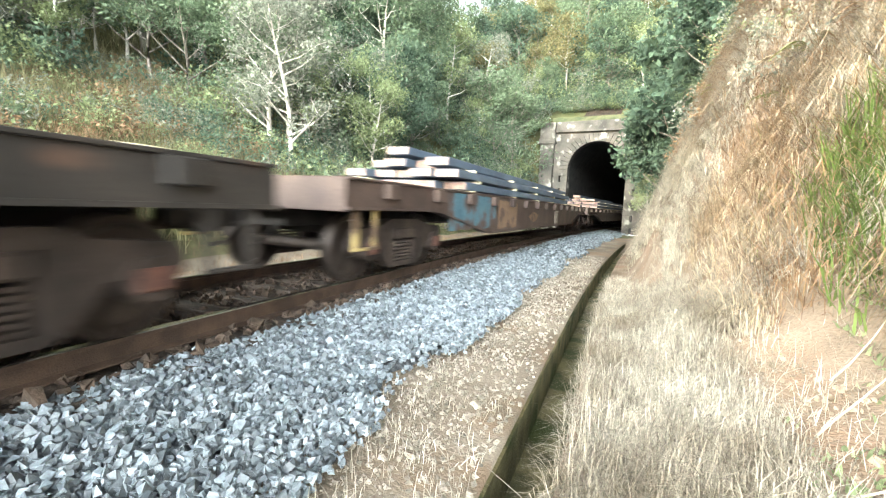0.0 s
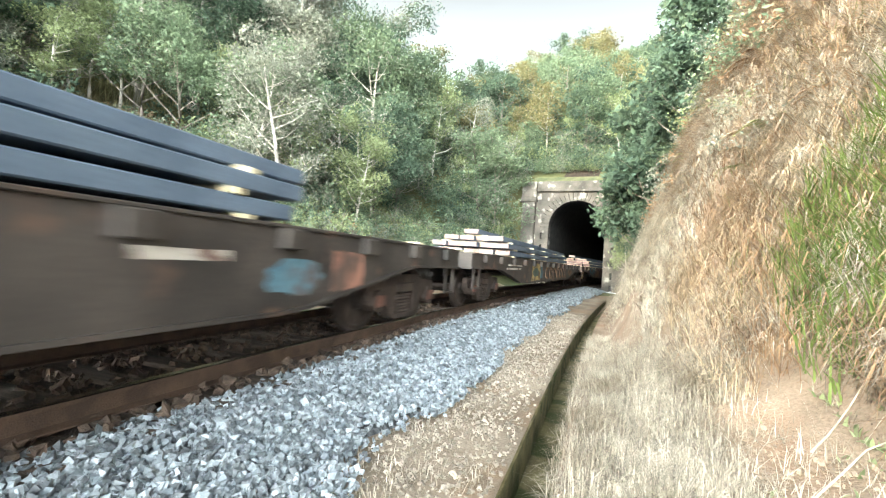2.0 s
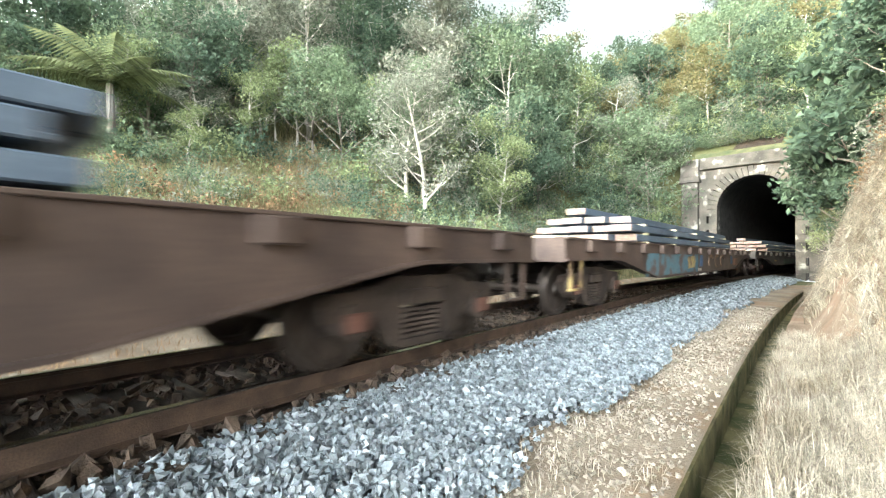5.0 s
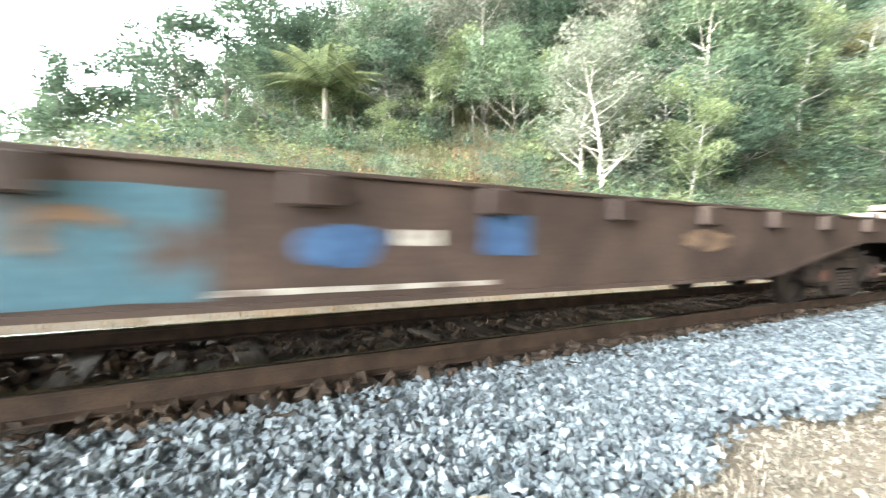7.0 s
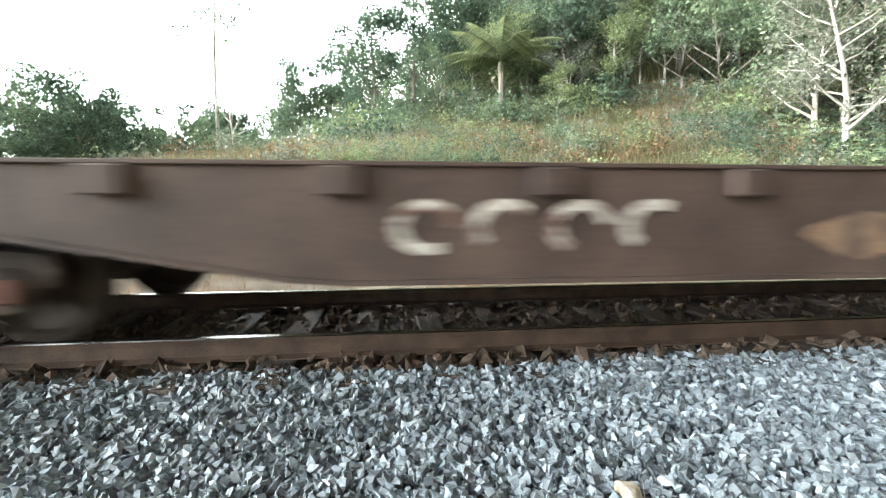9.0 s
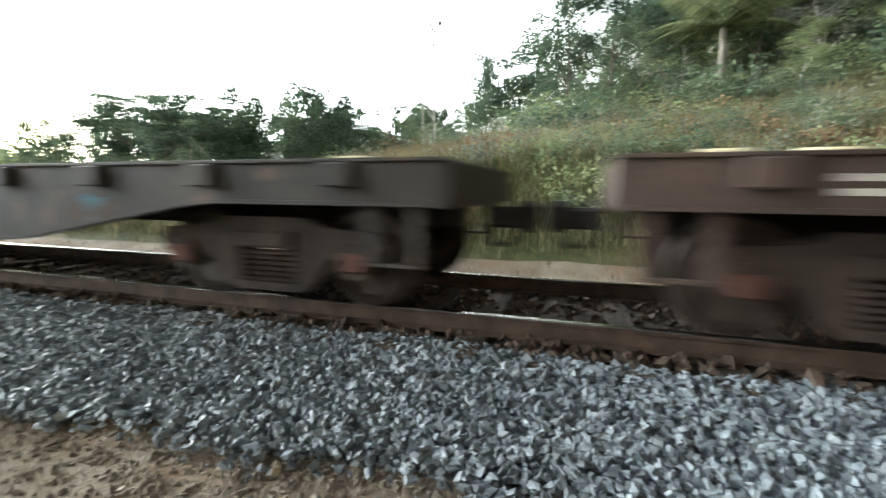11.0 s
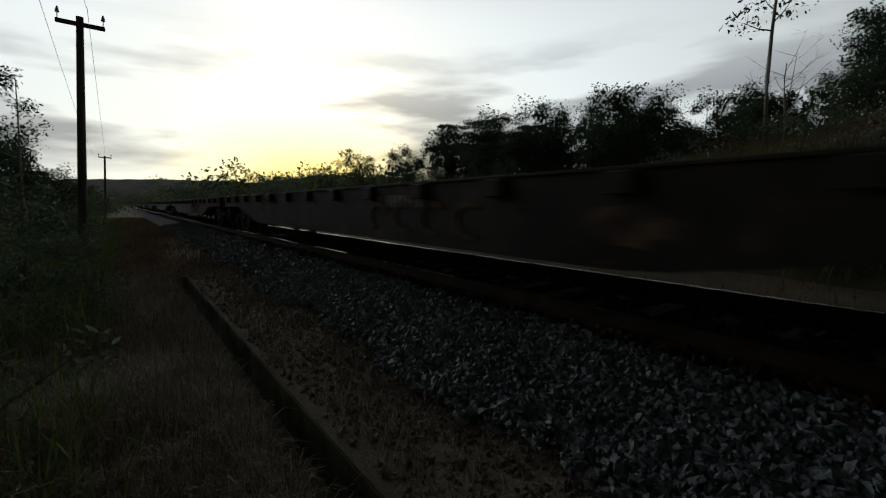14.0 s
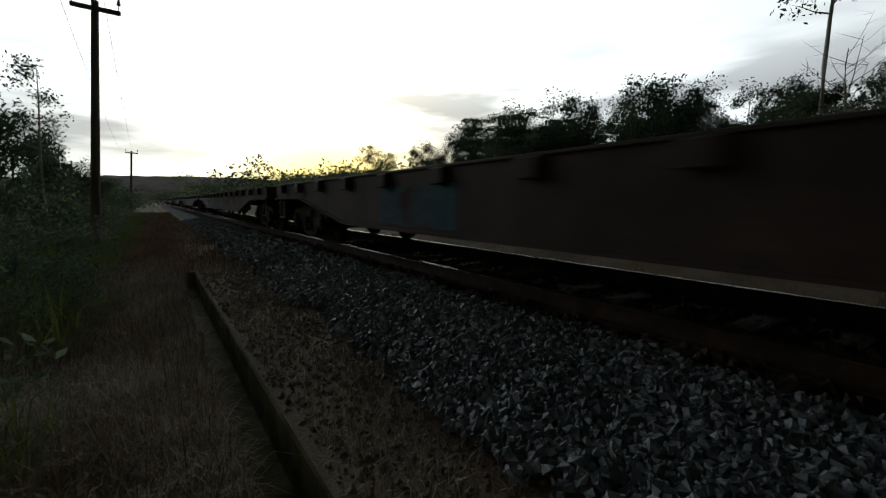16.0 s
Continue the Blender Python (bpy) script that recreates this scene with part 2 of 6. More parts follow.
M = {
    "soil": material("dry_soil", (0.17, 0.135, 0.10), (0.30, 0.25, 0.195), scale=1.2, fine=40, bump=0.8, spots=((0.24, 0.17, 0.115), 0.9, 0.42)),
    "slope_earth": material("slumped_slope_earth", (0.17, 0.125, 0.09), (0.31, 0.235, 0.17), scale=1.1, fine=35, bump=1.0, spots=((0.26, 0.175, 0.12), 0.9, 0.44)),
    "track_dirt": material("oily_track_dirt", (0.024, 0.018, 0.014), (0.06, 0.043, 0.032), scale=3, fine=70, bump=0.9),
    "ballast": material("grey_crushed_rock", (0.10, 0.121, 0.137), (0.25, 0.283, 0.306), scale=9, fine=90, bump=0.15, vary=0.6, island=True, rough=0.5, gloss=0.5),
    "ballast_one": material("grey_crushed_stone", (0.10, 0.121, 0.137), (0.25, 0.283, 0.306), scale=9, fine=90, bump=0.15, vary=0.5, rough=0.5, gloss=0.5),
    "rust_stone": material("rust_stained_ballast", (0.04, 0.029, 0.022), (0.11, 0.078, 0.058), scale=9, fine=60, bump=0.5, vary=0.4, island=True),
    "litter": material("tan_pebbles", (0.17, 0.145, 0.115), (0.31, 0.27, 0.22), scale=9, fine=50, bump=0.5, vary=0.35, island=True),
    "rail": material("brown_rusted_rail", (0.042, 0.027, 0.020), (0.08, 0.051, 0.036), scale=5, rough=0.7, fine=90, bump=0.3),
    "rail_head": material("polished_rail_head", (0.45, 0.43, 0.41), (0.6, 0.58, 0.56), scale=5, rough=0.22, metal=1.0, bump=0.05),
    "sleeper": material("weathered_timber_sleeper", (0.036, 0.029, 0.024), (0.10, 0.078, 0.062), scale=6, fine=50, bump=0.7, stretch=(0.3, 3, 3)),
    "concrete": material("mossy_ditch_concrete", (0.06, 0.056, 0.026), (0.15, 0.13, 0.062), scale=3, fine=50, bump=0.7, spots=((0.035, 0.045, 0.012), 2.2, 0.45)),
    "portal": material("weathered_portal_masonry", (0.05, 0.047, 0.042), (0.135, 0.122, 0.107), scale=0.9, fine=30, bump=0.5, spots=((0.36, 0.345, 0.31), 1.3, 0.37)),
    "lining": material("near_black_tunnel_lining", (0.015, 0.014, 0.013), (0.04, 0.037, 0.034), scale=2, bump=0.4),
    "brown_paint": material("rusty_brown_wagon_paint", (0.040, 0.027, 0.023), (0.084, 0.057, 0.046), scale=1.6, fine=35, bump=0.12, rough=0.65, spots=((0.05, 0.035, 0.03), 2.5, 0.36)),
    "dark_paint": material("grimy_dark_wagon_paint", (0.025, 0.022, 0.020), (0.056, 0.047, 0.041), scale=1.6, fine=35, bump=0.12, rough=0.65, spots=((0.12, 0.07, 0.05), 2.5, 0.36)),
    "grime": material("black_underframe_grime", (0.012, 0.011, 0.010), (0.035, 0.03, 0.026), scale=4, bump=0.3),
    "bogie": material("dusty_brown_cast_steel", (0.022, 0.016, 0.013), (0.055, 0.039, 0.031), scale=4, fine=40, bump=0.3),
    "wheel": material("worn_wheel_steel", (0.03, 0.023, 0.019), (0.06, 0.046, 0.039), scale=5, rough=0.5, metal=0.4, bump=0.15),
    "orange": material("faded_orange_bearing_cap", (0.07, 0.034, 0.026), (0.12, 0.055, 0.04), scale=8),
    "yellow": material("faded_yellow_paint", (0.24, 0.175, 0.07), (0.40, 0.30, 0.13), scale=4, spots=((0.10, 0.065, 0.045), 3.5, 0.46)),
    "slab": material("blue_black_steel_slab", (0.06, 0.085, 0.12), (0.105, 0.14, 0.185), scale=1.5, rough=0.5, metal=0.0, fine=30, bump=0.08),
    "slab_end": material("pale_torch_cut_end", (0.17, 0.112, 0.092), (0.33, 0.235, 0.20), scale=6, fine=40, bump=0.3),
    "timber": material("pale_timber_block", (0.50, 0.42, 0.27), (0.72, 0.64, 0.44), scale=5, fine=40, bump=0.3),
    "blue": material("faded_blue_paint", (0.055, 0.115, 0.15), (0.095, 0.18, 0.22), scale=2.2, fine=20, spots=((0.08, 0.055, 0.047), 2.2, 0.46)),
    "deep_blue": material("deep_blue_paint", (0.035, 0.075, 0.155), (0.06, 0.12, 0.23), scale=4, fine=20, spots=((0.1, 0.06, 0.05), 3, 0.36)),
    "white": material("worn_white_paint", (0.30, 0.27, 0.24), (0.48, 0.45, 0.40), scale=6, spots=((0.12, 0.07, 0.055), 5, 0.42)),
    "tan_paint": material("tan_spray_paint", (0.15, 0.095, 0.062), (0.25, 0.165, 0.105), scale=3, spots=((0.08, 0.055, 0.045), 3, 0.46)),
    "leaf_paint": material("faded_green_paint", (0.05, 0.075, 0.06), (0.09, 0.12, 0.095), scale=3, fine=20, spots=((0.08, 0.06, 0.05), 2.5, 0.42)),
    "salmon": material("salmon_spray_paint", (0.17, 0.085, 0.06), (0.27, 0.135, 0.095), scale=3, spots=((0.08, 0.055, 0.045), 2.5, 0.46)),
    "bark": material("grey_bark", (0.12, 0.10, 0.085), (0.30, 0.27, 0.23), scale=5, fine=30, bump=0.6, stretch=(1, 1, 0.3)),
    "pale_bark": material("pale_bare_bark", (0.36, 0.33, 0.29), (0.55, 0.52, 0.47), scale=4, fine=30, bump=0.4, stretch=(1, 1, 0.3)),
    "pole": material("weathered_pole_timber", (0.12, 0.10, 0.085), (0.24, 0.21, 0.18), scale=4, fine=40, bump=0.4, stretch=(2, 2, 0.2)),
    "ceramic": material("grey_insulator", (0.5, 0.5, 0.5), (0.6, 0.6, 0.6), rough=0.3, bump=0),
    # leaf greens are lifted and greyed, with the hillside haze painted into them
    "leaf_dark": leafy("dark_green_leaves", (0.071, 0.110, 0.079), (0.129, 0.183, 0.124)),
    "leaf_mid": leafy("mid_green_leaves", (0.120, 0.170, 0.108), (0.204, 0.264, 0.168)),
    "leaf_light": leafy("light_green_leaves", (0.193, 0.242, 0.126), (0.310, 0.355, 0.190)),
    # low evening sun on the treetops is painted in as a golden leaf colour
    "leaf_sun_gold": leafy("sun_gold_leaves", (0.16, 0.155, 0.08), (0.25, 0.225, 0.115)),
    "leaf_grey": leafy("grey_green_leaves", (0.174, 0.192, 0.152), (0.278, 0.293, 0.238)),
    "palm": leafy("palm_fronds", (0.15, 0.18, 0.09), (0.25, 0.28, 0.15)),
    "straw": leafy("dry_straw_grass", (0.20, 0.165, 0.12), (0.47, 0.425, 0.35), scale=1.3, through=0.12, vary=0.6),
    "straw_gold": leafy("golden_dry_grass", (0.25, 0.18, 0.115), (0.45, 0.36, 0.25), scale=1.1, through=0.15, vary=0.55),
    "fern_green": leafy("fading_fern", (0.13, 0.15, 0.06), (0.27, 0.27, 0.12), scale=1.0, through=0.25, vary=0.35),
    "straw_brown": leafy("brown_dry_bracken", (0.15, 0.09, 0.052), (0.36, 0.24, 0.145), scale=1.5, through=0.15, vary=0.45),
    "grass": leafy("green_grass_blades", (0.11, 0.16, 0.045), (0.21, 0.26, 0.08), scale=0.5, through=0.3),
    "grass_mix": leafy("fading_hill_grass", (0.15, 0.15, 0.075), (0.30, 0.275, 0.165), scale=0.25, through=0.3),
    "hill": material("hillside_undergrowth", (0.06, 0.075, 0.03), (0.14, 0.13, 0.06), scale=0.35, fine=6, bump=1.0),
    # distance haze put into the pale colour of the distant ridge and houses
    "town": material("far_haze_colour", (0.35, 0.32, 0.3), (0.5, 0.47, 0.44), scale=0.05, bump=0),
}


# ---- mesh helpers ----
def part(name, bm, mat, parent=None, label=""):
    """Links a bmesh as one mesh object, under a thing or a part."""
    me = bpy.data.meshes.new(name)
    bm.to_mesh(me)
    bm.free()
    for m in mat if isinstance(mat, (list, tuple)) else [mat]:
        me.materials.append(m)
    ob = new(name, me)
    if parent:
        ob.parent = parent
    return tagged(ob, label)


def shared(name, mesh, parent, m=None):
    """One more object on a mesh that exists already."""
    ob = new(name, mesh)
    ob.parent = parent
    if m is not None:
        ob.matrix_basis = m
    return ob


def mesh_of(name, verts, faces, mat, smooth=False):
    """A mesh from vertex rows and faces of one size, as arrays."""
    verts, faces = np.asarray(verts, np.float32), np.asarray(faces, np.int32)
    me = bpy.data.meshes.new(name)
    k = faces.shape[1]
    me.vertices.add(len(verts))
    me.vertices.foreach_set("co", verts.ravel())
    me.loops.add(faces.size)
    me.loops.foreach_set("vertex_index", faces.ravel())
    me.polygons.add(len(faces))
    me.polygons.foreach_set("loop_start", np.arange(0, faces.size, k, dtype=np.int32))
    me.polygons.foreach_set("loop_total", np.full(len(faces), k, np.int32))
    me.polygons.foreach_set("use_smooth", np.full(len(faces), smooth))
    for m in mat if isinstance(mat, (list, tuple)) else [mat]:
        me.materials.append(m)
    me.update(calc_edges=True)
    return me


def box(bm, x0, x1, y0, y1, z0, z1, bevel=0.0):
    made = bmesh.ops.create_cube(bm, size=1)["verts"]
    for v in made:
        v.co = Vector((x0 + (v.co.x + 0.5) * (x1 - x0), y0 + (v.co.y + 0.5) * (y1 - y0), z0 + (v.co.z + 0.5) * (z1 - z0)))
    if bevel:
        edges = list({e for v in made for e in v.link_edges})
        bmesh.ops.bevel(bm, geom=edges, offset=bevel, segments=1, affect="EDGES")
    return bm


def rod(bm, a, b, r, sides=8, r2=None):
    a, b = Vector(a), Vector(b)
    m = Matrix.Translation((a + b) / 2) @ (b - a).to_track_quat("Z", "Y").to_matrix().to_4x4()
    bmesh.ops.create_cone(bm, cap_ends=True, segments=sides, radius1=r, radius2=r if r2 is None else r2, depth=(b - a).length, matrix=m)
    return bm


def prism(bm, outline, x0, x1):
    """An outline of (y, z) pulled out along x."""
    a = [bm.verts.new((x0, y, z)) for y, z in outline]
    b = [bm.verts.new((x1, y, z)) for y, z in outline]
    k = len(outline)
    bm.faces.new(a[::-1])
    bm.faces.new(b)
    for i in range(k):
        bm.faces.new((a[i], a[(i + 1) % k], b[(i + 1) % k], b[i]))
    bmesh.ops.recalc_face_normals(bm, faces=bm.faces)
    return bm


def bez(points, sides, name, mat, parent=None):
    """A tube through points (x, y, z, radius) as one mesh."""
    verts, faces = [], []
    pts = [Vector(p[:3]) for p in points]
    for i, p in enumerate(points):
        d = (pts[min(i + 1, len(pts) - 1)] - pts[max(i - 1, 0)]).normalized()
        q = d.to_track_quat("Z", "Y")
        for k in range(sides):
            a = 2 * math.pi * k / sides
            verts.append(pts[i] + q @ Vector((math.cos(a) * p[3], math.sin(a) * p[3], 0)))
    for i in range(len(points) - 1):
        for k in range(sides):
            a, b = i * sides + k, i * sides + (k + 1) % sides
            faces.append((a, b, b + sides, a + sides))
    return verts, faces


# ---- the line of the track ----
CURVE_FROM, CURVE_R = 4.0, 235.0


def line_x(y):
    return (y - CURVE_FROM) ** 2 / (2 * CURVE_R) if y > CURVE_FROM else 0.0


def line_turn(y):
    """Heading of the track to the left of +y, in degrees."""
    return -math.degrees(math.atan((y - CURVE_FROM) / CURVE_R)) if y > CURVE_FROM else 0.0


PORTAL_Y = 35.0
DITCH_IN, DITCH_OUT, DITCH_END = 3.36, 3.72, -11.4


def smooth(a, b, v):
    t = min(max((v - a) / (b - a), 0.0), 1.0)
    return t * t * (3 - 2 * t)


def hill_left(u, y):
    """Height of the wooded hillside at u metres to the left of the track."""
    rise = 0.58 * smooth(-16, 30, y) + 0.07
    bank = 2.1 * smooth(3.4, 7.0, u) * (0.5 + 0.5 * smooth(-16, 0, y))
    shelf = max(u - 7.0, 0.0)
    far = rise * shelf * (1 - 0.0035 * min(shelf, 80)) if u < 95 else rise * 85 * 0.72
    return bank + far + 5.0 * smooth(27, 36, y) * smooth(4.3, 10.0, u)


def bank_right(u, y):
    """Height of the dry cut slope to the right of the ditch."""
    k = smooth(-1.5, 3.0, y)
    near = max(u - 4.1, 0.0)
    flat = 0.12 * max(u - 6.5, 0) * (1 - k) * smooth(-60, -10, y)
    steep = 1.5 + 1.4 * smooth(3, 11, y)
    toe = 1.5 - 1.35 * smooth(3.2, 11, y)
    cut = (0.34 + 0.41 * smooth(3, 10, y)) * min(near, toe) + steep * max(near - toe, 0.0)
    # hollows and slumps where the earth has slid
    face = smooth(0.0, 0.9, near - toe)
    cut += face * (0.45 * noise.noise((u * 0.8, y * 0.75, 4.0)) + 0.22 * noise.noise((u * 2.1, y * 2.0, 1.0)))
    top = 8.0 + 0.8 * noise.noise((y * 0.15, 2.0, 0))
    if cut > top:
        cut = top + (cut - top) * 0.22
    return k * cut + flat


def over_tunnel(u, y):
    return 8.0 + 0.6 * min(y - PORTAL_Y, 40) - 0.1 * max(y - 75, 0) * (y < 140) - 7.5 * (y >= 140) - 0.3 * max(abs(u) - 6, 0)


def ground_z(x, y):
    u = x - line_x(min(y, 60))
    bumps = 0.06 * noise.noise((x * 0.9, y * 0.9, 0.3)) + 0.25 * noise.noise((x * 0.2, y * 0.2, 7.0)) * smooth(4, 12, abs(u))
    if u < -1.5:
        z = -0.25 - 0.21 * smooth(1.5, 2.6, -u) + hill_left(-u, y)
    elif u < 1.25:
        z = -0.215
    elif u < 2.7:
        z = -0.26 - 0.26 * smooth(1.25, 2.7, u)
    else:
        z = -0.52 + bank_right(u, y) + ((0.10 * noise.noise((x * 1.7, y * 1.7, 3.0)) + 0.7 * noise.noise((y * 0.45, x * 0.5, 9.0)) * smooth(5, 10, y)) * smooth(4.2, 5.4, u))
    if abs(u) < 1.9:
        bumps *= 0.3
    if y > PORTAL_Y + 0.2:
        z = max(z, over_tunnel(u, y))
    elif y > 32 and abs(u) > 4.6:
        z = max(z, z + (over_tunnel(u, PORTAL_Y) - z) * smooth(32.5, PORTAL_Y + 0.3, y) * smooth(4.6, 7.5, abs(u)))
    if y < -120:
        z = -0.4 + (z + 0.4) * smooth(-400, -120, y)
    return z + bumps


def axis(stops):
    out = []
    for a, b, step in stops:
        out += list(np.arange(a, b - 1e-6, step))
    return np.array(out + [stops[-1][1]])


def build_ground():
    """One sheet of ground, finest beside the track, notched for the ditch and cut away at the tunnel."""
    us = np.unique(np.concatenate([axis([(-900, -200, 100), (-200, -60, 10), (-60, -12, 2.0), (-12, -2, 0.5), (-2, 3.2, 0.26), (3.8, 9, 0.3), (9, 20, 1.0), (20, 60, 5), (60, 200, 20), (200, 900, 100)]),
                                   np.array([DITCH_IN - 0.01, DITCH_IN + 0.01, DITCH_OUT - 0.01, DITCH_OUT + 0.01])]))
    ys = np.unique(np.concatenate([axis([(-1500, -300, 100), (-300, -60, 12), (-60, -14, 2.0), (-14, PORTAL_Y, 0.5), (PORTAL_Y + 0.3, 60, 1.0), (60, 140, 8), (140, 600, 50)]),
                                   np.array([DITCH_END - 0.01, DITCH_END + 0.01, PORTAL_Y + 0.12, PORTAL_Y + 0.25])]))
    verts, faces, mats = [], [], []
    for y in ys:
        for u in us:
            x = u + line_x(min(y, 60))
            z = ground_z(x, y)
            if DITCH_IN < u < DITCH_OUT and DITCH_END < y < 26:
                z = -0.98
            skew = 0.13 * min(max(u, -8), 8) * smooth(27, 33, y) * smooth(45, 38, y)
            verts.append((x, y - skew, z))
    k = len(us)
    for j in range(len(ys) - 1):
        for i in range(k - 1):
            u, y = (us[i] + us[i + 1]) / 2, (ys[j] + ys[j + 1]) / 2
            if abs(u) < 3.3 and PORTAL_Y + 0.1 < y < PORTAL_Y + 0.28:
                continue
            faces.append((j * k + i, j * k + i + 1, (j + 1) * k + i + 1, (j + 1) * k + i))
            mats.append(1 if abs(u) < 1.3 else 2 if u < -4 or u > 9.5 or y > 30 or y < -0.6 and u > 3.74 else 3 if u > 3.74 else 0)
    me = mesh_of("ground", verts, faces, [M["soil"], M["track_dirt"], M["hill"], M["slope_earth"]], smooth=True)
    me.polygons.foreach_set("material_index", np.array(mats, np.int32))
    tagged(new("ground", me), "dry earth ground rising into hillsides beside the railway", "ground", kind="structure")


build_ground()


def sweep(name, section, y0, y1, step, mat, parent=None, offset=0.0, label=""):
    """A closed (x, z) section carried along the track line."""
    ys = np.unique(np.append(np.arange(y0, y1, step), y1))
    verts = [(line_x(y) + offset + sx * math.cos(radians(line_turn(y))), y, sz) for y in ys for sx, sz in section]
    k = len(section)
    faces = [(j * k + i, j * k + (i + 1) % k, (j + 1) * k + (i + 1) % k, (j + 1) * k + i) for j in range(len(ys) - 1) for i in range(k)]
    ob = new(name, mesh_of(name, verts, faces, mat))
    if parent:
        ob.parent = parent
    return tagged(ob, label)


# ---- railway ----
def build_track():
    track = tagged(new("railway_track"), "single broad-gauge railway track with rusty rails on timber sleepers", "railway track", kind="structure")
    foot = [(-0.068, -0.17), (0.068, -0.17), (0.068, -0.158), (0.012, -0.14), (0.010, -0.042), (0.034, -0.034), (0.036, -0.008), (-0.036, -0.008), (-0.034, -0.034), (-0.010, -0.042), (-0.012, -0.14), (-0.068, -0.158)]
    head = [(-0.036, -0.008), (0.036, -0.008), (0.030, 0.0), (-0.030, 0.0)]
    for side in (0.835, -0.835):
        rail = sweep("rail", foot, -260, 60, 2.0, M["rail"], track, side)
        sweep("rail_head", head, -260, 60, 2.0, M["rail_head"], rail, side, "polished running surface")
    bm = box(bmesh.new(), -1.35, 1.35, -0.12, 0.12, -0.34, -0.172, 0.012)
    me = bpy.data.meshes.new("sleeper")
    bm.to_mesh(me)
    bm.free()
    me.materials.append(M["sleeper"])
    rng = random.Random(3)
    for y in np.arange(-90, 58, 0.6):
        shared("sleeper", me, track, pose(line_x(y) + rng.uniform(-0.03, 0.03), y, rng.uniform(-0.012, 0.004), 0, 0, line_turn(y) + rng.uniform(-1.5, 1.5)))
    return track


TRACK = build_track()


def build_ditch():
    wall = 0.09
    sec_in = [(DITCH_IN - wall, -1.0), (DITCH_IN + 0.014, -1.0), (DITCH_IN + 0.014, -0.575), (DITCH_IN - wall, -0.565)]
    sec_out = [(DITCH_OUT - 0.014, -1.0), (DITCH_OUT + wall, -1.0), (DITCH_OUT + wall, -0.565), (DITCH_OUT - 0.014, -0.575)]
    floor = [(DITCH_IN, -0.96), (DITCH_OUT, -0.96), (DITCH_OUT, -0.93), (DITCH_IN, -0.93)]
    ditch = tagged(new("drainage_ditch"), "narrow mossy concrete drainage ditch along the track", "ditch", kind="structure")
    for name, sec in (("ditch_wall", sec_in), ("ditch_wall", sec_out), ("ditch_floor", floor)):
        sweep(name, sec, DITCH_END, 25.5, 0.5, M["concrete"], ditch)


build_ditch()


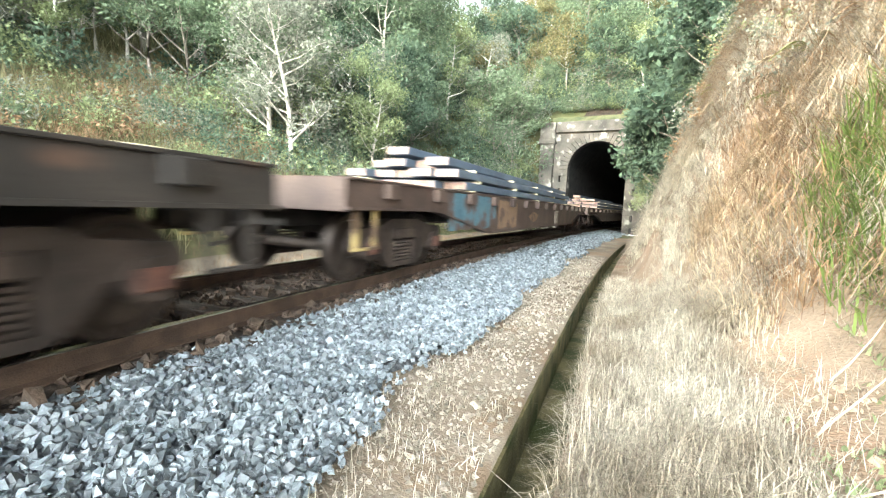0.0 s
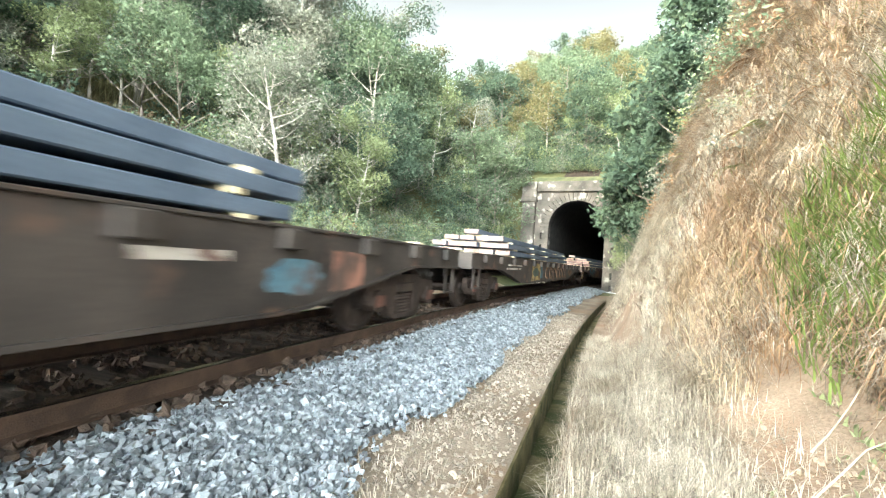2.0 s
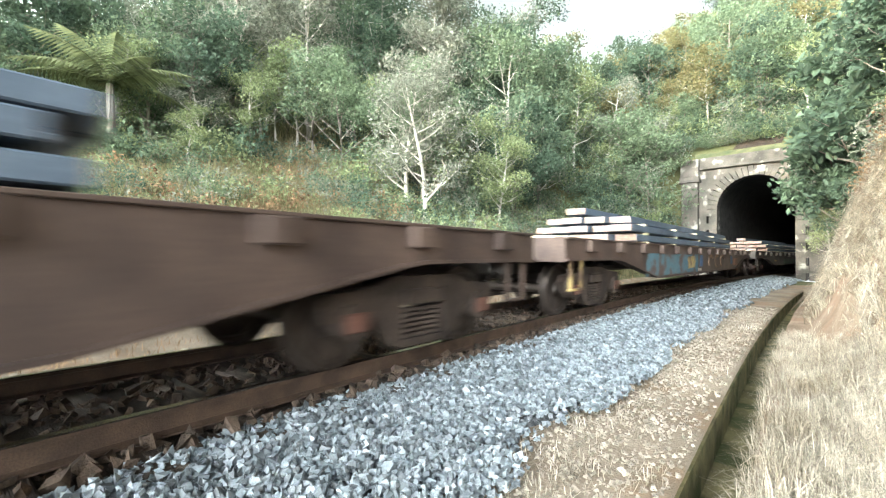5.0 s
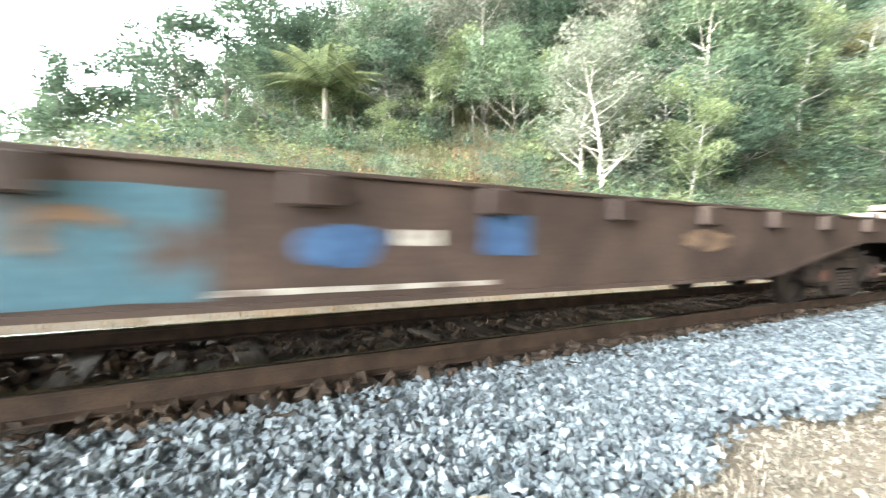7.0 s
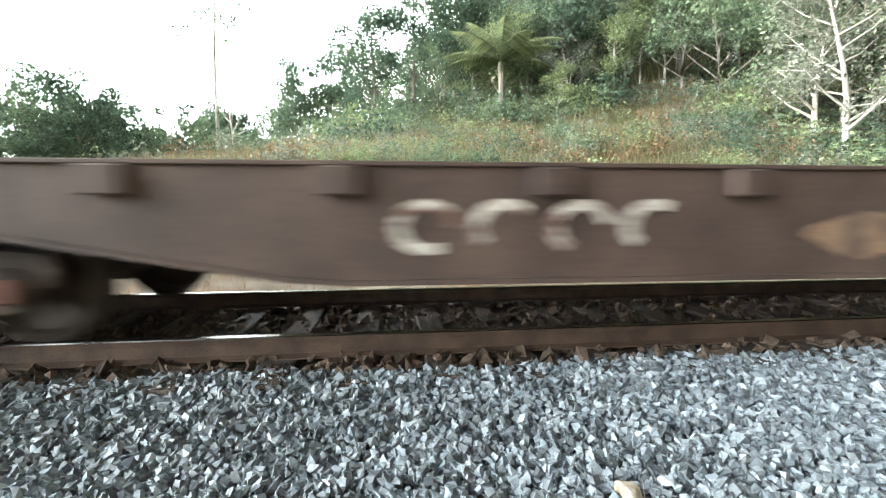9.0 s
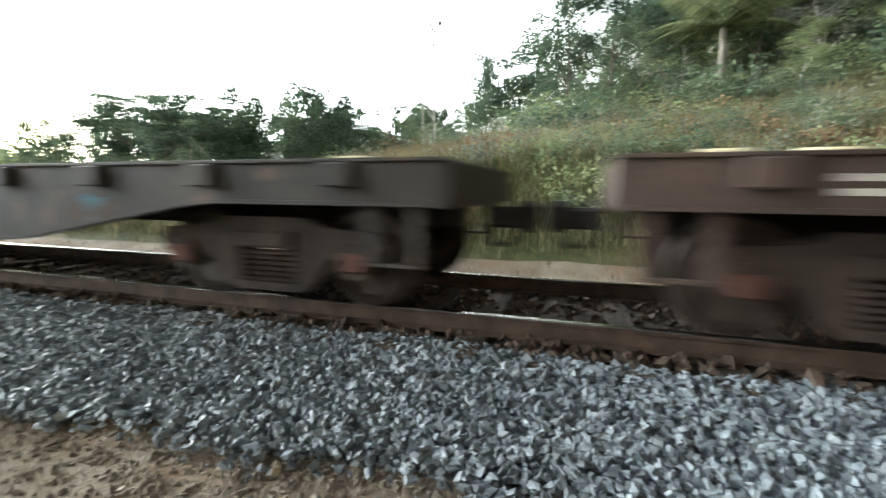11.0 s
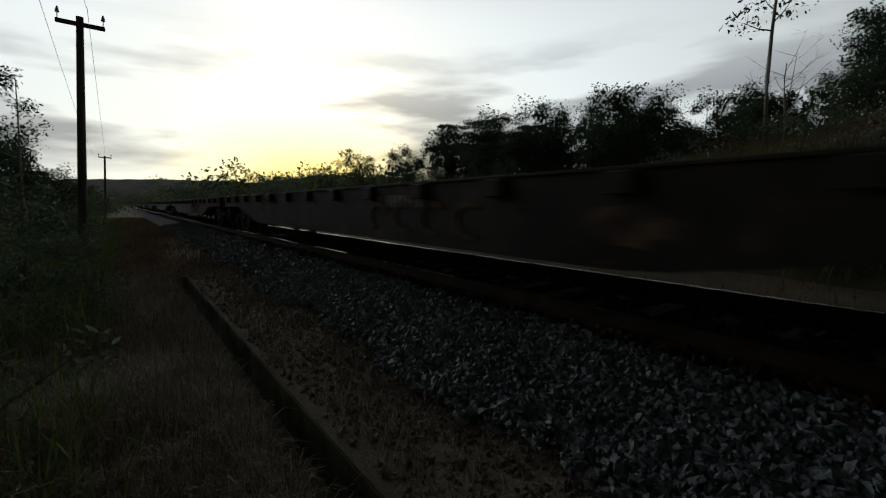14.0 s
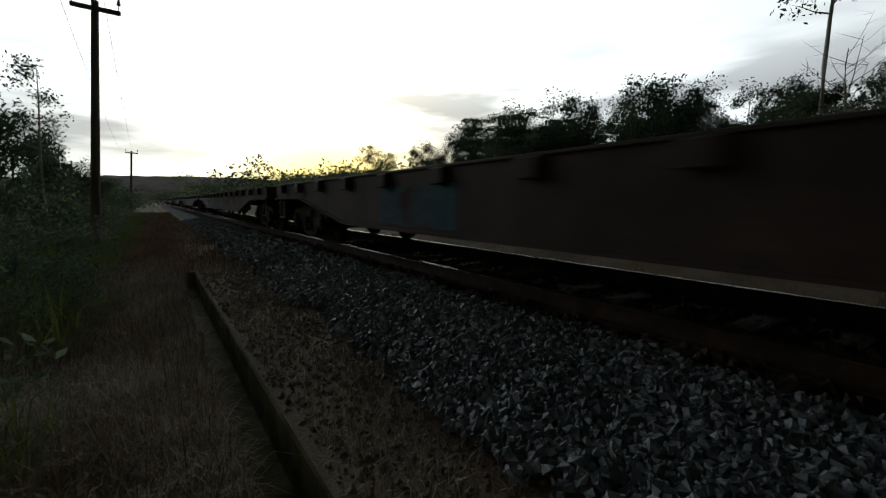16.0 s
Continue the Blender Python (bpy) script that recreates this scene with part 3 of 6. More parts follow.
# ---- tunnel ----
def build_tunnel():
    """The portal wall with its arched mouth, pilasters and parapet, and the dark bore behind it."""
    t = tagged(new("tunnel_portal"), "old weathered masonry tunnel portal with arched dark mouth", "tunnel", kind="structure")
    t.matrix_basis = pose(line_x(PORTAL_Y), PORTAL_Y, 0, 0, 0, line_turn(PORTAL_Y))
    half, spring = 2.1, 4.2
    arc = [(half * math.cos(a), spring + half * math.sin(a)) for a in np.linspace(0, math.pi, 25)]
    inner = [(half, -0.5)] + arc + [(-half, -0.5)]
    outer = []
    for x, z in inner:
        if z <= -0.5:
            outer.append((2.75 if x > 0 else -2.75, -0.5))
        else:
            a = math.atan2(max(z - spring, 0), x)
            outer.append((2.75 * math.cos(a) * 1.0, spring + 2.75 * math.sin(a)) if z > spring else (math.copysign(2.75, x), z))

    def shell(name, inner, outer, y0, y1, mat, label=""):
        k = len(inner)
        verts = [(x, y, z) for y in (y0, y1) for ring in (inner, outer) for x, z in ring]
        faces = []
        for i in range(k - 1):
            a, b, c, d = i, k + i, 2 * k + i, 3 * k + i
            faces += [(a, a + 1, b + 1, b), (c, d, d + 1, c + 1), (a, c, c + 1, a + 1), (b, b + 1, d + 1, d)]
        ob = new(name, mesh_of(name, verts, faces, mat))
        ob.parent = t
        return tagged(ob, label)

    # wall: from the arch ring out to a rectangle
    rect = []
    for x, z in outer:
        s = 1.0
        if z <= spring:
            rect.append((math.copysign(3.6, x), z))
        else:
            a = math.atan2(z - spring, x)
            s = min(3.6 / max(abs(math.cos(a)), 1e-6), 2.95 / max(math.sin(a), 1e-6))
            rect.append((s * math.cos(a), spring + s * math.sin(a)))
    shell("portal_wall", outer, rect, 0.0, 0.8, M["portal"])
    shell("bore", inner, [(x * 1.2, z + 0.2 * (z > 0)) for x, z in inner], 0.75, 40, M["lining"], "near-black unlit tunnel bore")
    # voussoirs of the arch and stones of the jambs
    for i in range(24):
        a0, a1 = math.pi * i / 24 + 0.006, math.pi * (i + 1) / 24 - 0.006
        bm = bmesh.new()
        ring = [(half * math.cos(a), spring + half * math.sin(a)) for a in (a0, a1)] + [(2.745 * math.cos(a), spring + 2.745 * math.sin(a)) for a in (a1, a0)]
        va = [bm.verts.new((x, -0.05, z)) for x, z in ring]
        vb = [bm.verts.new((x, 0.78, z)) for x, z in ring]
        bm.faces.new(va)
        bm.faces.new(vb[::-1])
        for j in range(4):
            bm.faces.new((va[j], vb[j], vb[(j + 1) % 4], va[(j + 1) % 4]))
        bmesh.ops.recalc_face_normals(bm, faces=bm.faces)
        part("voussoir", bm, M["portal"], t)
    for side in (1, -1):
        for j in range(10):
            z0 = -0.5 + j * 0.47
            x0, x1 = sorted((side * half, side * (2.745 if j % 2 else 2.6)))
            part("jamb_stone", box(bmesh.new(), x0, x1, -0.05, 0.78, z0 + 0.006, z0 + 0.464, 0.012), M["portal"], t)
        if side < 0:
            p = part("pilaster", box(bmesh.new(), -4.25, -3.2, -0.35, 0.9, -0.5, 6.15, 0.03), M["portal"], t)
            part("pilaster_cap", box(bmesh.new(), -4.42, -3.05, -0.5, 0.9, 6.15, 6.3, 0.02), M["portal"], p)
            part("pilaster_band", box(bmesh.new(), -4.36, -3.1, -0.44, 0.9, 6.3, 6.55, 0.02), M["portal"], p)
            part("pilaster_block", box(bmesh.new(), -4.3, -3.14, -0.4, 0.9, 6.55, 7.75, 0.03), M["portal"], p, "pale patched block")
    part("parapet", box(bmesh.new(), -3.14, 3.9, -0.12, 0.85, 7.15, 7.8, 0.03), M["portal"], t)
    part("cornice", box(bmesh.new(), -3.14, 3.9, -0.26, 0.85, 6.98, 7.15, 0.02), M["portal"], t)
    part("wing_wall", box(bmesh.new(), 3.6, 4.6, -0.3, 0.9, -0.5, 7.1, 0.03), M["portal"], t)
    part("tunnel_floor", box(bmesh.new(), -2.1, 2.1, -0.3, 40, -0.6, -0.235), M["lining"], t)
    # added stop across the bore that keeps light out; the tunnel has no wall here
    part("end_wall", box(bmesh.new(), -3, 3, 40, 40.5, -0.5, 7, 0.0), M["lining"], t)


build_tunnel()


# ---- the train ----
SPEED, PITCH = 13.2, 21.3
GAP0, SHORT = 3.65, 15.2
SLACK = {5: -0.12, 7: 0.12}      # play in the couplings


def gap_y(k):
    """Where the coupling behind wagon k is at the start."""
    return GAP0 - PITCH * k + ((PITCH - SHORT) if k >= 9 else 0.0) + SLACK.get(k, 0.0)


def wagon_centre(k):
    return (gap_y(k) + gap_y(k - 1)) / 2


def wagon_half(k):
    return (gap_y(k - 1) - gap_y(k)) / 2 - 0.56


def along(y, half):
    """The pose of a rigid vehicle whose middle is at y along the line."""
    b = half - 1.72
    xa, xb = line_x(y + b), line_x(y - b)
    return pose((xa + xb) / 2, y, 0, 0, 0, math.degrees(math.atan2(xb - xa, 2 * b)))


SIDE_X = 1.41


def sill_outline(h):
    deep = 0.50
    return [(-h, 1.23), (-h, 0.92), (-h + 2.0, 0.92), (-h + 2.3, 0.89), (-h + 4.4, deep + 0.03), (-h + 4.8, deep), (h - 4.8, deep), (h - 4.4, deep + 0.03), (h - 2.3, 0.89), (h - 2.0, 0.92), (h, 0.92), (h, 1.23)]


def wheel_mesh(bm, x, side):
    ring = [(-0.07, 0.445), (-0.05, 0.425), (0.06, 0.415), (0.07, 0.36), (0.03, 0.33), (0.02, 0.14), (0.07, 0.11), (0.07, 0.0)]
    segs = 28
    rows = []
    for dx, r in ring:
        rows.append([bm.verts.new((x + side * dx, r * math.cos(2 * math.pi * i / segs), r * math.sin(2 * math.pi * i / segs))) for i in range(segs)] if r > 0 else [bm.verts.new((x + side * dx, 0, 0))])
    for a, b in zip(rows, rows[1:]):
        for i in range(segs):
            j = (i + 1) % segs
            bm.faces.new((a[i], a[j], b[j], b[i]) if len(b) > 1 else (a[i], a[j], b[0]))
    bmesh.ops.recalc_face_normals(bm, faces=bm.faces)


WHEELSETS = []


def build_bogie(parent, y):
    """A three-piece freight bogie with side frames, springs and two wheelsets."""
    b = new("bogie")
    b.parent = parent
    b.location = (0, y, 0)
    for side in (1, -1):
        x0, x1 = (1.0, 1.14) if side > 0 else (-1.14, -1.0)
        bm = bmesh.new()
        outline = [(-1.18, 0.56), (-1.12, 0.66), (-0.62, 0.70), (-0.42, 0.78), (0.42, 0.78), (0.62, 0.70), (1.12, 0.66), (1.18, 0.56), (1.14, 0.44), (0.66, 0.44), (0.44, 0.18), (0.34, 0.13), (-0.34, 0.13), (-0.44, 0.18), (-0.66, 0.44), (-1.14, 0.44)]
        windows = [[(-0.30, 0.20), (0.30, 0.20), (0.30, 0.66), (-0.30, 0.66)]]
        a = [bm.verts.new((x1 if side > 0 else x0, yy, zz)) for yy, zz in outline]
        w = [bm.verts.new((x1 if side > 0 else x0, yy, zz)) for yy, zz in windows[0]]
        ea = [bm.edges.new((a[i], a[(i + 1) % len(a)])) for i in range(len(a))]
        ew = [bm.edges.new((w[i], w[(i + 1) % 4])) for i in range(4)]
        bmesh.ops.triangle_fill(bm, use_beauty=True, use_dissolve=False, edges=ea + ew)
        ext = bmesh.ops.extrude_face_region(bm, geom=list(bm.faces))["geom"]
        for v in ext:
            if isinstance(v, bmesh.types.BMVert):
                v.co.x += -0.14 * side
        bmesh.ops.recalc_face_normals(bm, faces=bm.faces)
        frame_ob = part("side_frame", bm, M["bogie"], b)
        for yy in (-0.18, 0.0, 0.18):
            bm = bmesh.new()
            for i in range(6):
                bmesh.ops.create_cone(bm, cap_ends=True, segments=10, radius1=0.075, radius2=0.075, depth=0.028,
                                      matrix=Matrix.Translation((side * 1.06, yy, 0.225 + i * 0.048)))
            part("spring", bm, M["bogie"], frame_ob)
        part("bolster_end", box(bmesh.new(), side * 1.07 - 0.11, side * 1.07 + 0.11, -0.26, 0.26, 0.51, 0.66, 0.02), M["bogie"], frame_ob)
        for yy in (-0.89, 0.89):
            bm = bmesh.new()
            rod(bm, (side * 0.98, yy, 0.43), (side * 1.2, yy, 0.43), 0.15, 16)
            cap = part("axle_box", bm, M["bogie"], frame_ob)
            bm = box(bmesh.new(), side * 1.21 - 0.02, side * 1.21 + 0.02, yy - 0.11, yy + 0.11, 0.35, 0.51, 0.015)
            part("bearing_cap", bm, M["orange"], frame_ob, "faded orange bearing cap")
    part("bolster", box(bmesh.new(), -1.0, 1.0, -0.2, 0.2, 0.5, 0.72, 0.02), M["grime"], b)
    for yy in (-0.89, 0.89):
        bm = bmesh.new()
        rod(bm, (-0.95, 0, 0), (0.95, 0, 0), 0.075, 12)
        wheel_mesh(bm, 0.825, 1)
        wheel_mesh(bm, -0.825, -1)
        ws = part("wheelset", bm, M["wheel"], b)
        ws.location = (0, yy, 0.42)
        WHEELSETS.append(ws)
    bm = bmesh.new()
    rod(bm, (-0.9, -0.35, 0.3), (0.9, -0.35, 0.3), 0.04)
    rod(bm, (-0.9, 0.35, 0.3), (0.9, 0.35, 0.3), 0.04)
    part("brake_beam", bm, M["grime"], b)
    return b


def paint_patch(parent, layer, mat, y0, y1, z0, z1, kind, rng):
    """A patch of old paint on the side sill, as a ragged sheet just proud of it."""
    w, d, n = y1 - y0, z1 - z0, 9
    rag = 0.05 if kind == "panel" else 0.10
    if kind == "blot":
        pts = []
        for i in range(16):
            a = 2 * math.pi * i / 16
            r = rng.uniform(0.72, 1.05)
            pts.append(((y0 + y1) / 2 + 0.5 * w * r * math.cos(a), (z0 + z1) / 2 + 0.5 * d * r * math.sin(a)))
    else:
        jag = lambda: rng.uniform(-rag, rag) * d
        pts = [(y0 + w * i / n, z0 + jag()) for i in range(n)] + [(y1 + jag(), z0 + d * i / 4) for i in range(5)]
        pts += [(y1 - w * i / n, z1 + jag()) for i in range(1, n + 1)] + [(y0 + jag(), z1 - d * i / 4) for i in range(1, 4)]
        if kind == "arrow":
            pts = [(y, z) if y < y1 - 0.1 * w else (y1 - w * 0.3 * abs((z - z0) / d - 0.5) * 2, z) for y, z in pts]
    bm = bmesh.new()
    prism(bm, [(y, min(max(z, 0.53), 1.205)) for y, z in pts], SIDE_X + 0.003, SIDE_X + 0.004 + 0.0015 * layer)
    part("painted_mark", bm, M[mat], parent)


def strokes(parent, mat, y0, y1, z0, z1, count, rng):
    """Loose spray-paint letters too worn to read, drawn as curved bars."""
    for i in range(count):
        bm = bmesh.new()
        yc = y0 + (y1 - y0) * (i + 0.5) / count
        w = (y1 - y0) / count * 0.36
        pts = [(yc + w * math.cos(a0), (z0 + z1) / 2 + (z1 - z0) * 0.46 * math.sin(a0)) for a0 in np.linspace(rng.uniform(0, 1.5), rng.uniform(3.6, 6.0), 8)]
        for (ya, za), (yb, zb) in zip(pts, pts[1:]):
            dy, dz = yb - ya, zb - za
            ln = math.hypot(dy, dz) or 1
            oy, oz = -dz / ln * 0.035, dy / ln * 0.035
            prism(bm, [(ya - oy, za - oz), (yb - oy, zb - oz), (yb + oy, zb + oz), (ya + oy, za + oz)], SIDE_X + 0.003, SIDE_X + 0.024)
        part("sprayed_letter", bm, M[mat], parent)


def build_wagon(h, body, rng, marks, letters, depth=1.0, steps=None, both=False):
    """A bogie flat wagon with fishbelly side sills, at rest with its middle at the origin."""
    w = new("flat_wagon")
    outline = sill_outline(h)
    if depth < 1:
        outline = [(y, z if z > 0.9 else 0.92 - (0.92 - z) * depth) for y, z in outline]
    for side in (1, -1):
        x0, x1 = sorted((side * (SIDE_X - 0.03), side * SIDE_X))
        sill = part("side_sill", prism(bmesh.new(), outline, x0, x1), body, w)
        bm = bmesh.new()
        box(bm, *sorted((side * (SIDE_X - 0.14), side * (SIDE_X + 0.035))), -h, h, 1.215, 1.245, 0.006)
        part("top_flange", bm, body, sill)
        bm = bmesh.new()
        low = outline[1:-1]
        for (ya, za), (yb, zb) in zip(low, low[1:]):
            x0, x1 = sorted((side * (SIDE_X - 0.12), side * (SIDE_X + 0.045)))
            prism(bm, [(ya, za - 0.02), (yb, zb - 0.02), (yb, zb + 0.012), (ya, za + 0.012)], x0, x1)
        part("bottom_flange", bm, body, sill)
        count = int((2 * h - 1.6) / 1.24)
        for i in range(count + 1):
            y = -h + 0.8 + i * (2 * h - 1.6) / count
            bm = bmesh.new()
            x0, x1 = sorted((side * (SIDE_X + 0.0005), side * (SIDE_X + 0.105)))
            box(bm, x0, x1, y - 0.115, y + 0.115, 1.035, 1.212, 0.012)
            part("stake_pocket", bm, body, sill)
    deck = bmesh.new()
    box(deck, -SIDE_X + 0.14, SIDE_X - 0.14, -h + 0.06, h - 0.06, 1.16, 1.212)
    part("deck", deck, body, w)
    part("centre_sill", box(bmesh.new(), -0.28, 0.28, -h + 0.3, h - 0.3, 0.66, 1.155, 0.01), M["grime"], w)
    for i in range(7):
        y = -h + 3.4 + i * (2 * h - 6.8) / 6
        part("cross_bearer", box(bmesh.new(), -SIDE_X + 0.04, SIDE_X - 0.04, y - 0.08, y + 0.08, 0.78, 1.15, 0.01), M["grime"], w)
    for e in (1, -1):
        part("end_sill", box(bmesh.new(), -SIDE_X + 0.001, SIDE_X - 0.001, *sorted((e * (h - 0.05), e * (h + 0.02))), 0.88, 1.243, 0.01), body, w)
        bm = bmesh.new()
        box(bm, -0.11, 0.11, *sorted((e * (h + 0.02), e * (h + 0.36))), 0.66, 0.86, 0.03)
        box(bm, -0.17, 0.17, *sorted((e * (h + 0.32), e * (h + 0.53))), 0.62, 0.92, 0.05)
        part("coupler", bm, M["grime"], w)
        v, f = bez([(0.5, e * (h + 0.02 + 0.065 * i), 0.74 - 0.2 * math.sin(math.pi * i / 7), 0.022) for i in range(8)], 6, "", None)
        hose = new("brake_hose", mesh_of("brake_hose", v, f, M["grime"], smooth=True))
        hose.parent = w
        for side in (1, -1):
            bm = bmesh.new()
            x = side * (SIDE_X - 0.03)
            for y in (h - 0.22, h - 0.58):
                box(bm, x - 0.015, x + 0.015, e * y - 0.045, e * y + 0.045, 0.48, 0.9, 0.005)
            box(bm, x - 0.03, x + 0.03, e * (h - 0.40) - 0.22, e * (h - 0.40) + 0.22, 0.45, 0.48, 0.005)
            part("step_stirrup", bm, steps if steps and (e < 0 or both) else body, w)
    bm = bmesh.new()
    rod(bm, (0.75, -1.2, 0.78), (0.75, 0.1, 0.78), 0.2, 14)
    part("air_reservoir", bm, M["grime"], w)
    for e in (1, -1):
        build_bogie(w, e * (h - 1.72))
    for layer, mark in enumerate(marks):
        paint_patch(w, layer, *mark, rng)
    for mat, y0, y1, z0, z1, count in letters:
        strokes(w, mat, y0, y1, z0, z1, count, rng)
    return w


def number_bars(parent, y, z, size, count):
    """A row of painted wagon numbers as plain bars."""
    for i in range(count):
        bm = box(bmesh.new(), SIDE_X + 0.007, SIDE_X + 0.009, y + i * size * 0.8, y + i * size * 0.8 + size * 0.5, z, z + size)
        part("number_bar", bm, M["white"], parent)


STYLES = {
    -1: ("brown_paint", []),
    0: ("brown_paint", [("blue", -7.5, -5.1, 0.6, 1.2, "panel"), ("tan_paint", -4.9, -3.4, 0.56, 1.14, "panel"), ("white", 1.6, 2.2, 0.56, 1.0, "panel"), ("tan_paint", -2.2, -1.0, 0.65, 0.95, "blot")], []),
    1: ("dark_paint", [("yellow", -4.1, -2.65, 0.55, 1.12, "panel"), ("leaf_paint", -3.9, -2.85, 0.66, 1.0, "blot"), ("blue", -2.6, -1.95, 0.62, 1.05, "panel"), ("white", -7.3, -5.7, 0.9, 0.95, "panel"), ("white", -7.2, -5.6, 1.0, 1.04, "panel"), ("tan_paint", 4.6, 6.4, 0.66, 1.0, "blot")],
        [("tan_paint", -1.7, 4.4, 0.58, 1.05, 7)]),
    2: ("dark_paint", [("white", 4.0, 4.7, 0.92, 1.0, "panel"), ("leaf_paint", -3.0, 2.2, 0.55, 0.85, "panel"), ("white", -1.6, -0.6, 0.95, 1.02, "panel"), ("blue", 5.0, 5.9, 0.62, 0.98, "blot"), ("salmon", 6.0, 6.6, 0.65, 1.05, "panel"), ("yellow", -5.6, -4.9, 0.7, 0.78, "panel")], []),
    3: ("brown_paint", [("blue", -6.4, -1.48, 0.53, 1.03, "panel"), ("yellow", -2.7, -1.75, 0.66, 0.98, "arrow"), ("white", -1.46, -1.0, 0.55, 0.62, "panel"), ("deep_blue", -1.2, -0.82, 0.68, 1.0, "panel"), ("deep_blue", 4.35, 4.7, 0.68, 1.0, "panel"), ("salmon", 5.0, 6.1, 0.62, 0.9, "panel")],
        [("tan_paint", -0.1, 3.0, 0.6, 1.02, 3)]),
    4: ("brown_paint", [("blue", -7.6, -6.0, 0.6, 1.0, "panel"), ("tan_paint", -3.0, -1.8, 0.66, 1.04, "blot"), ("blue", -5.4, -4.4, 0.6, 1.0, "blot")], [("white", 0.0, 1.6, 0.68, 1.0, 3)]),
    5: ("brown_paint", [("blue", -3.0, 0.13, 0.53, 1.1, "panel"), ("white", 0.14, 1.9, 0.55, 0.585, "panel"), ("deep_blue", 0.5, 1.1, 0.66, 0.98, "blot"), ("white", 1.14, 1.45, 0.82, 0.92, "panel"), ("deep_blue", 1.78, 2.2, 0.76, 1.04, "panel"), ("tan_paint", 4.0, 4.9, 0.78, 1.0, "blot"),
                        ("blue", -6.75, -5.05, 0.56, 1.17, "panel"), ("tan_paint", -6.7, -5.2, 0.87, 0.97, "panel"), ("yellow", -4.8, -3.7, 0.66, 1.03, "panel"), ("deep_blue", -9.0, -8.45, 0.95, 1.19, "panel"), ("blue", -3.6, -3.05, 0.55, 0.95, "blot")],
        [("tan_paint", -1.9, -0.2, 0.72, 0.98, 4)]),
    6: ("brown_paint", [("tan_paint", 5.6, 6.2, 1.04, 1.1, "panel"), ("salmon", 3.4, 4.4, 0.7, 0.98, "blot"), ("blue", 0.4, 1.4, 0.62, 1.02, "panel"), ("tan_paint", -2.2, -1.2, 0.6, 0.95, "blot")], [("white", -5.0, -3.0, 0.68, 1.0, 4)]),
    7: ("brown_paint", [("blue", -2.25, -0.85, 0.6, 1.03, "blot"), ("yellow", -0.4, 0.62, 0.6, 1.04, "arrow"), ("blue", 0.75, 1.7, 0.62, 0.98, "panel"), ("white", -3.05, -2.35, 0.64, 0.67, "panel"), ("blue", -3.95, -3.65, 0.82, 0.98, "panel"), ("white", -8.9, -8.3, 1.0, 1.04, "panel"), ("white", -8.9, -8.3, 1.08, 1.12, "panel")],
        [("tan_paint", -4.5, -3.2, 0.56, 0.84, 2), ("white", -0.75, -0.42, 0.7, 1.0, 1)]),
    8: ("dark_paint", [("salmon", 0.3, 1.2, 0.74, 1.0, "blot"), ("blue", 2.1, 2.65, 0.68, 0.98, "blot"), ("blue", 4.0, 4.4, 0.74, 1.0, "panel"), ("blue", 6.4, 7.0, 0.68, 0.98, "blot")], []),
    9: ("dark_paint", [("white", 5.6, 5.95, 0.98, 1.16, "panel"), ("white", 3.0, 3.7, 1.04, 1.12, "panel"), ("yellow", -1.0, -0.4, 1.0, 1.14, "panel")], []),
    10: ("dark_paint", [("tan_paint", 5.0, 5.7, 0.62, 1.0, "blot")], [("tan_paint", 1.2, 3.9, 0.6, 1.0, 4)]),
    11: ("brown_paint", [("blue", -4.2, -2.4, 0.56, 1.05, "panel"), ("tan_paint", 6.2, 6.8, 0.6, 1.0, "panel")], [("tan_paint", 1.8, 4.6, 0.6, 1.02, 4)]),
}
LOADED = range(-2, 5)
RIDERS = []      # what moves with the train: object, pose on the wagon, wagon


def build_load(k, h):
    """Long steel slabs in layers on timber blocks."""
    rng = random.Random(100 + k)
    for n, (count, z) in enumerate(((5, 1.30), (5, 1.50), (4, 1.70), (1, 1.90))):
        width = 0.46
        for i in range(count):
            x = (i - (count - 1) / 2) * (width + 0.02) + (0.08 if n == 2 else 0)
            if n == 3:
                x = -0.05
            ln = h - 3.95 + rng.uniform(-0.25, 0.25)
            s = new("steel_slab")
            part("slab_body", box(bmesh.new(), -width / 2, width / 2, -ln, ln, 0, 0.145, 0.012), M["slab"], s)
            for e in (1, -1):
                part("cut_end", box(bmesh.new(), -width / 2 + 0.008, width / 2 - 0.008, *sorted((e * (ln - 0.001), e * (ln + 0.004))), 0.008, 0.137), M["slab_end"], s, "pale torch-cut end face")
            tagged(s, "long blue-black steel slab with pale cut ends", "steel slab", "slabs stacked on the wagons")
            RIDERS.append((s, pose(x, -0.3 + rng.uniform(-0.15, 0.15), z), k))
        for j in range(5):
            t = part("timber_block", box(bmesh.new(), -1.28 + 0.06 * n, 1.28 - 0.06 * n if n else 1.22, -0.06, 0.06, 0, 0.052, 0.006), M["timber"])
            if n == 3:
                t.scale = (0.3, 1, 1)
            tagged(t, "pale timber block between steel slab layers", "timber block", "timber blocks on the wagons")
            RIDERS.append((t, pose(0, -0.3 + (j - 2) * (h - 4.7) / 2 + rng.uniform(-0.2, 0.2), z - 0.054), k))


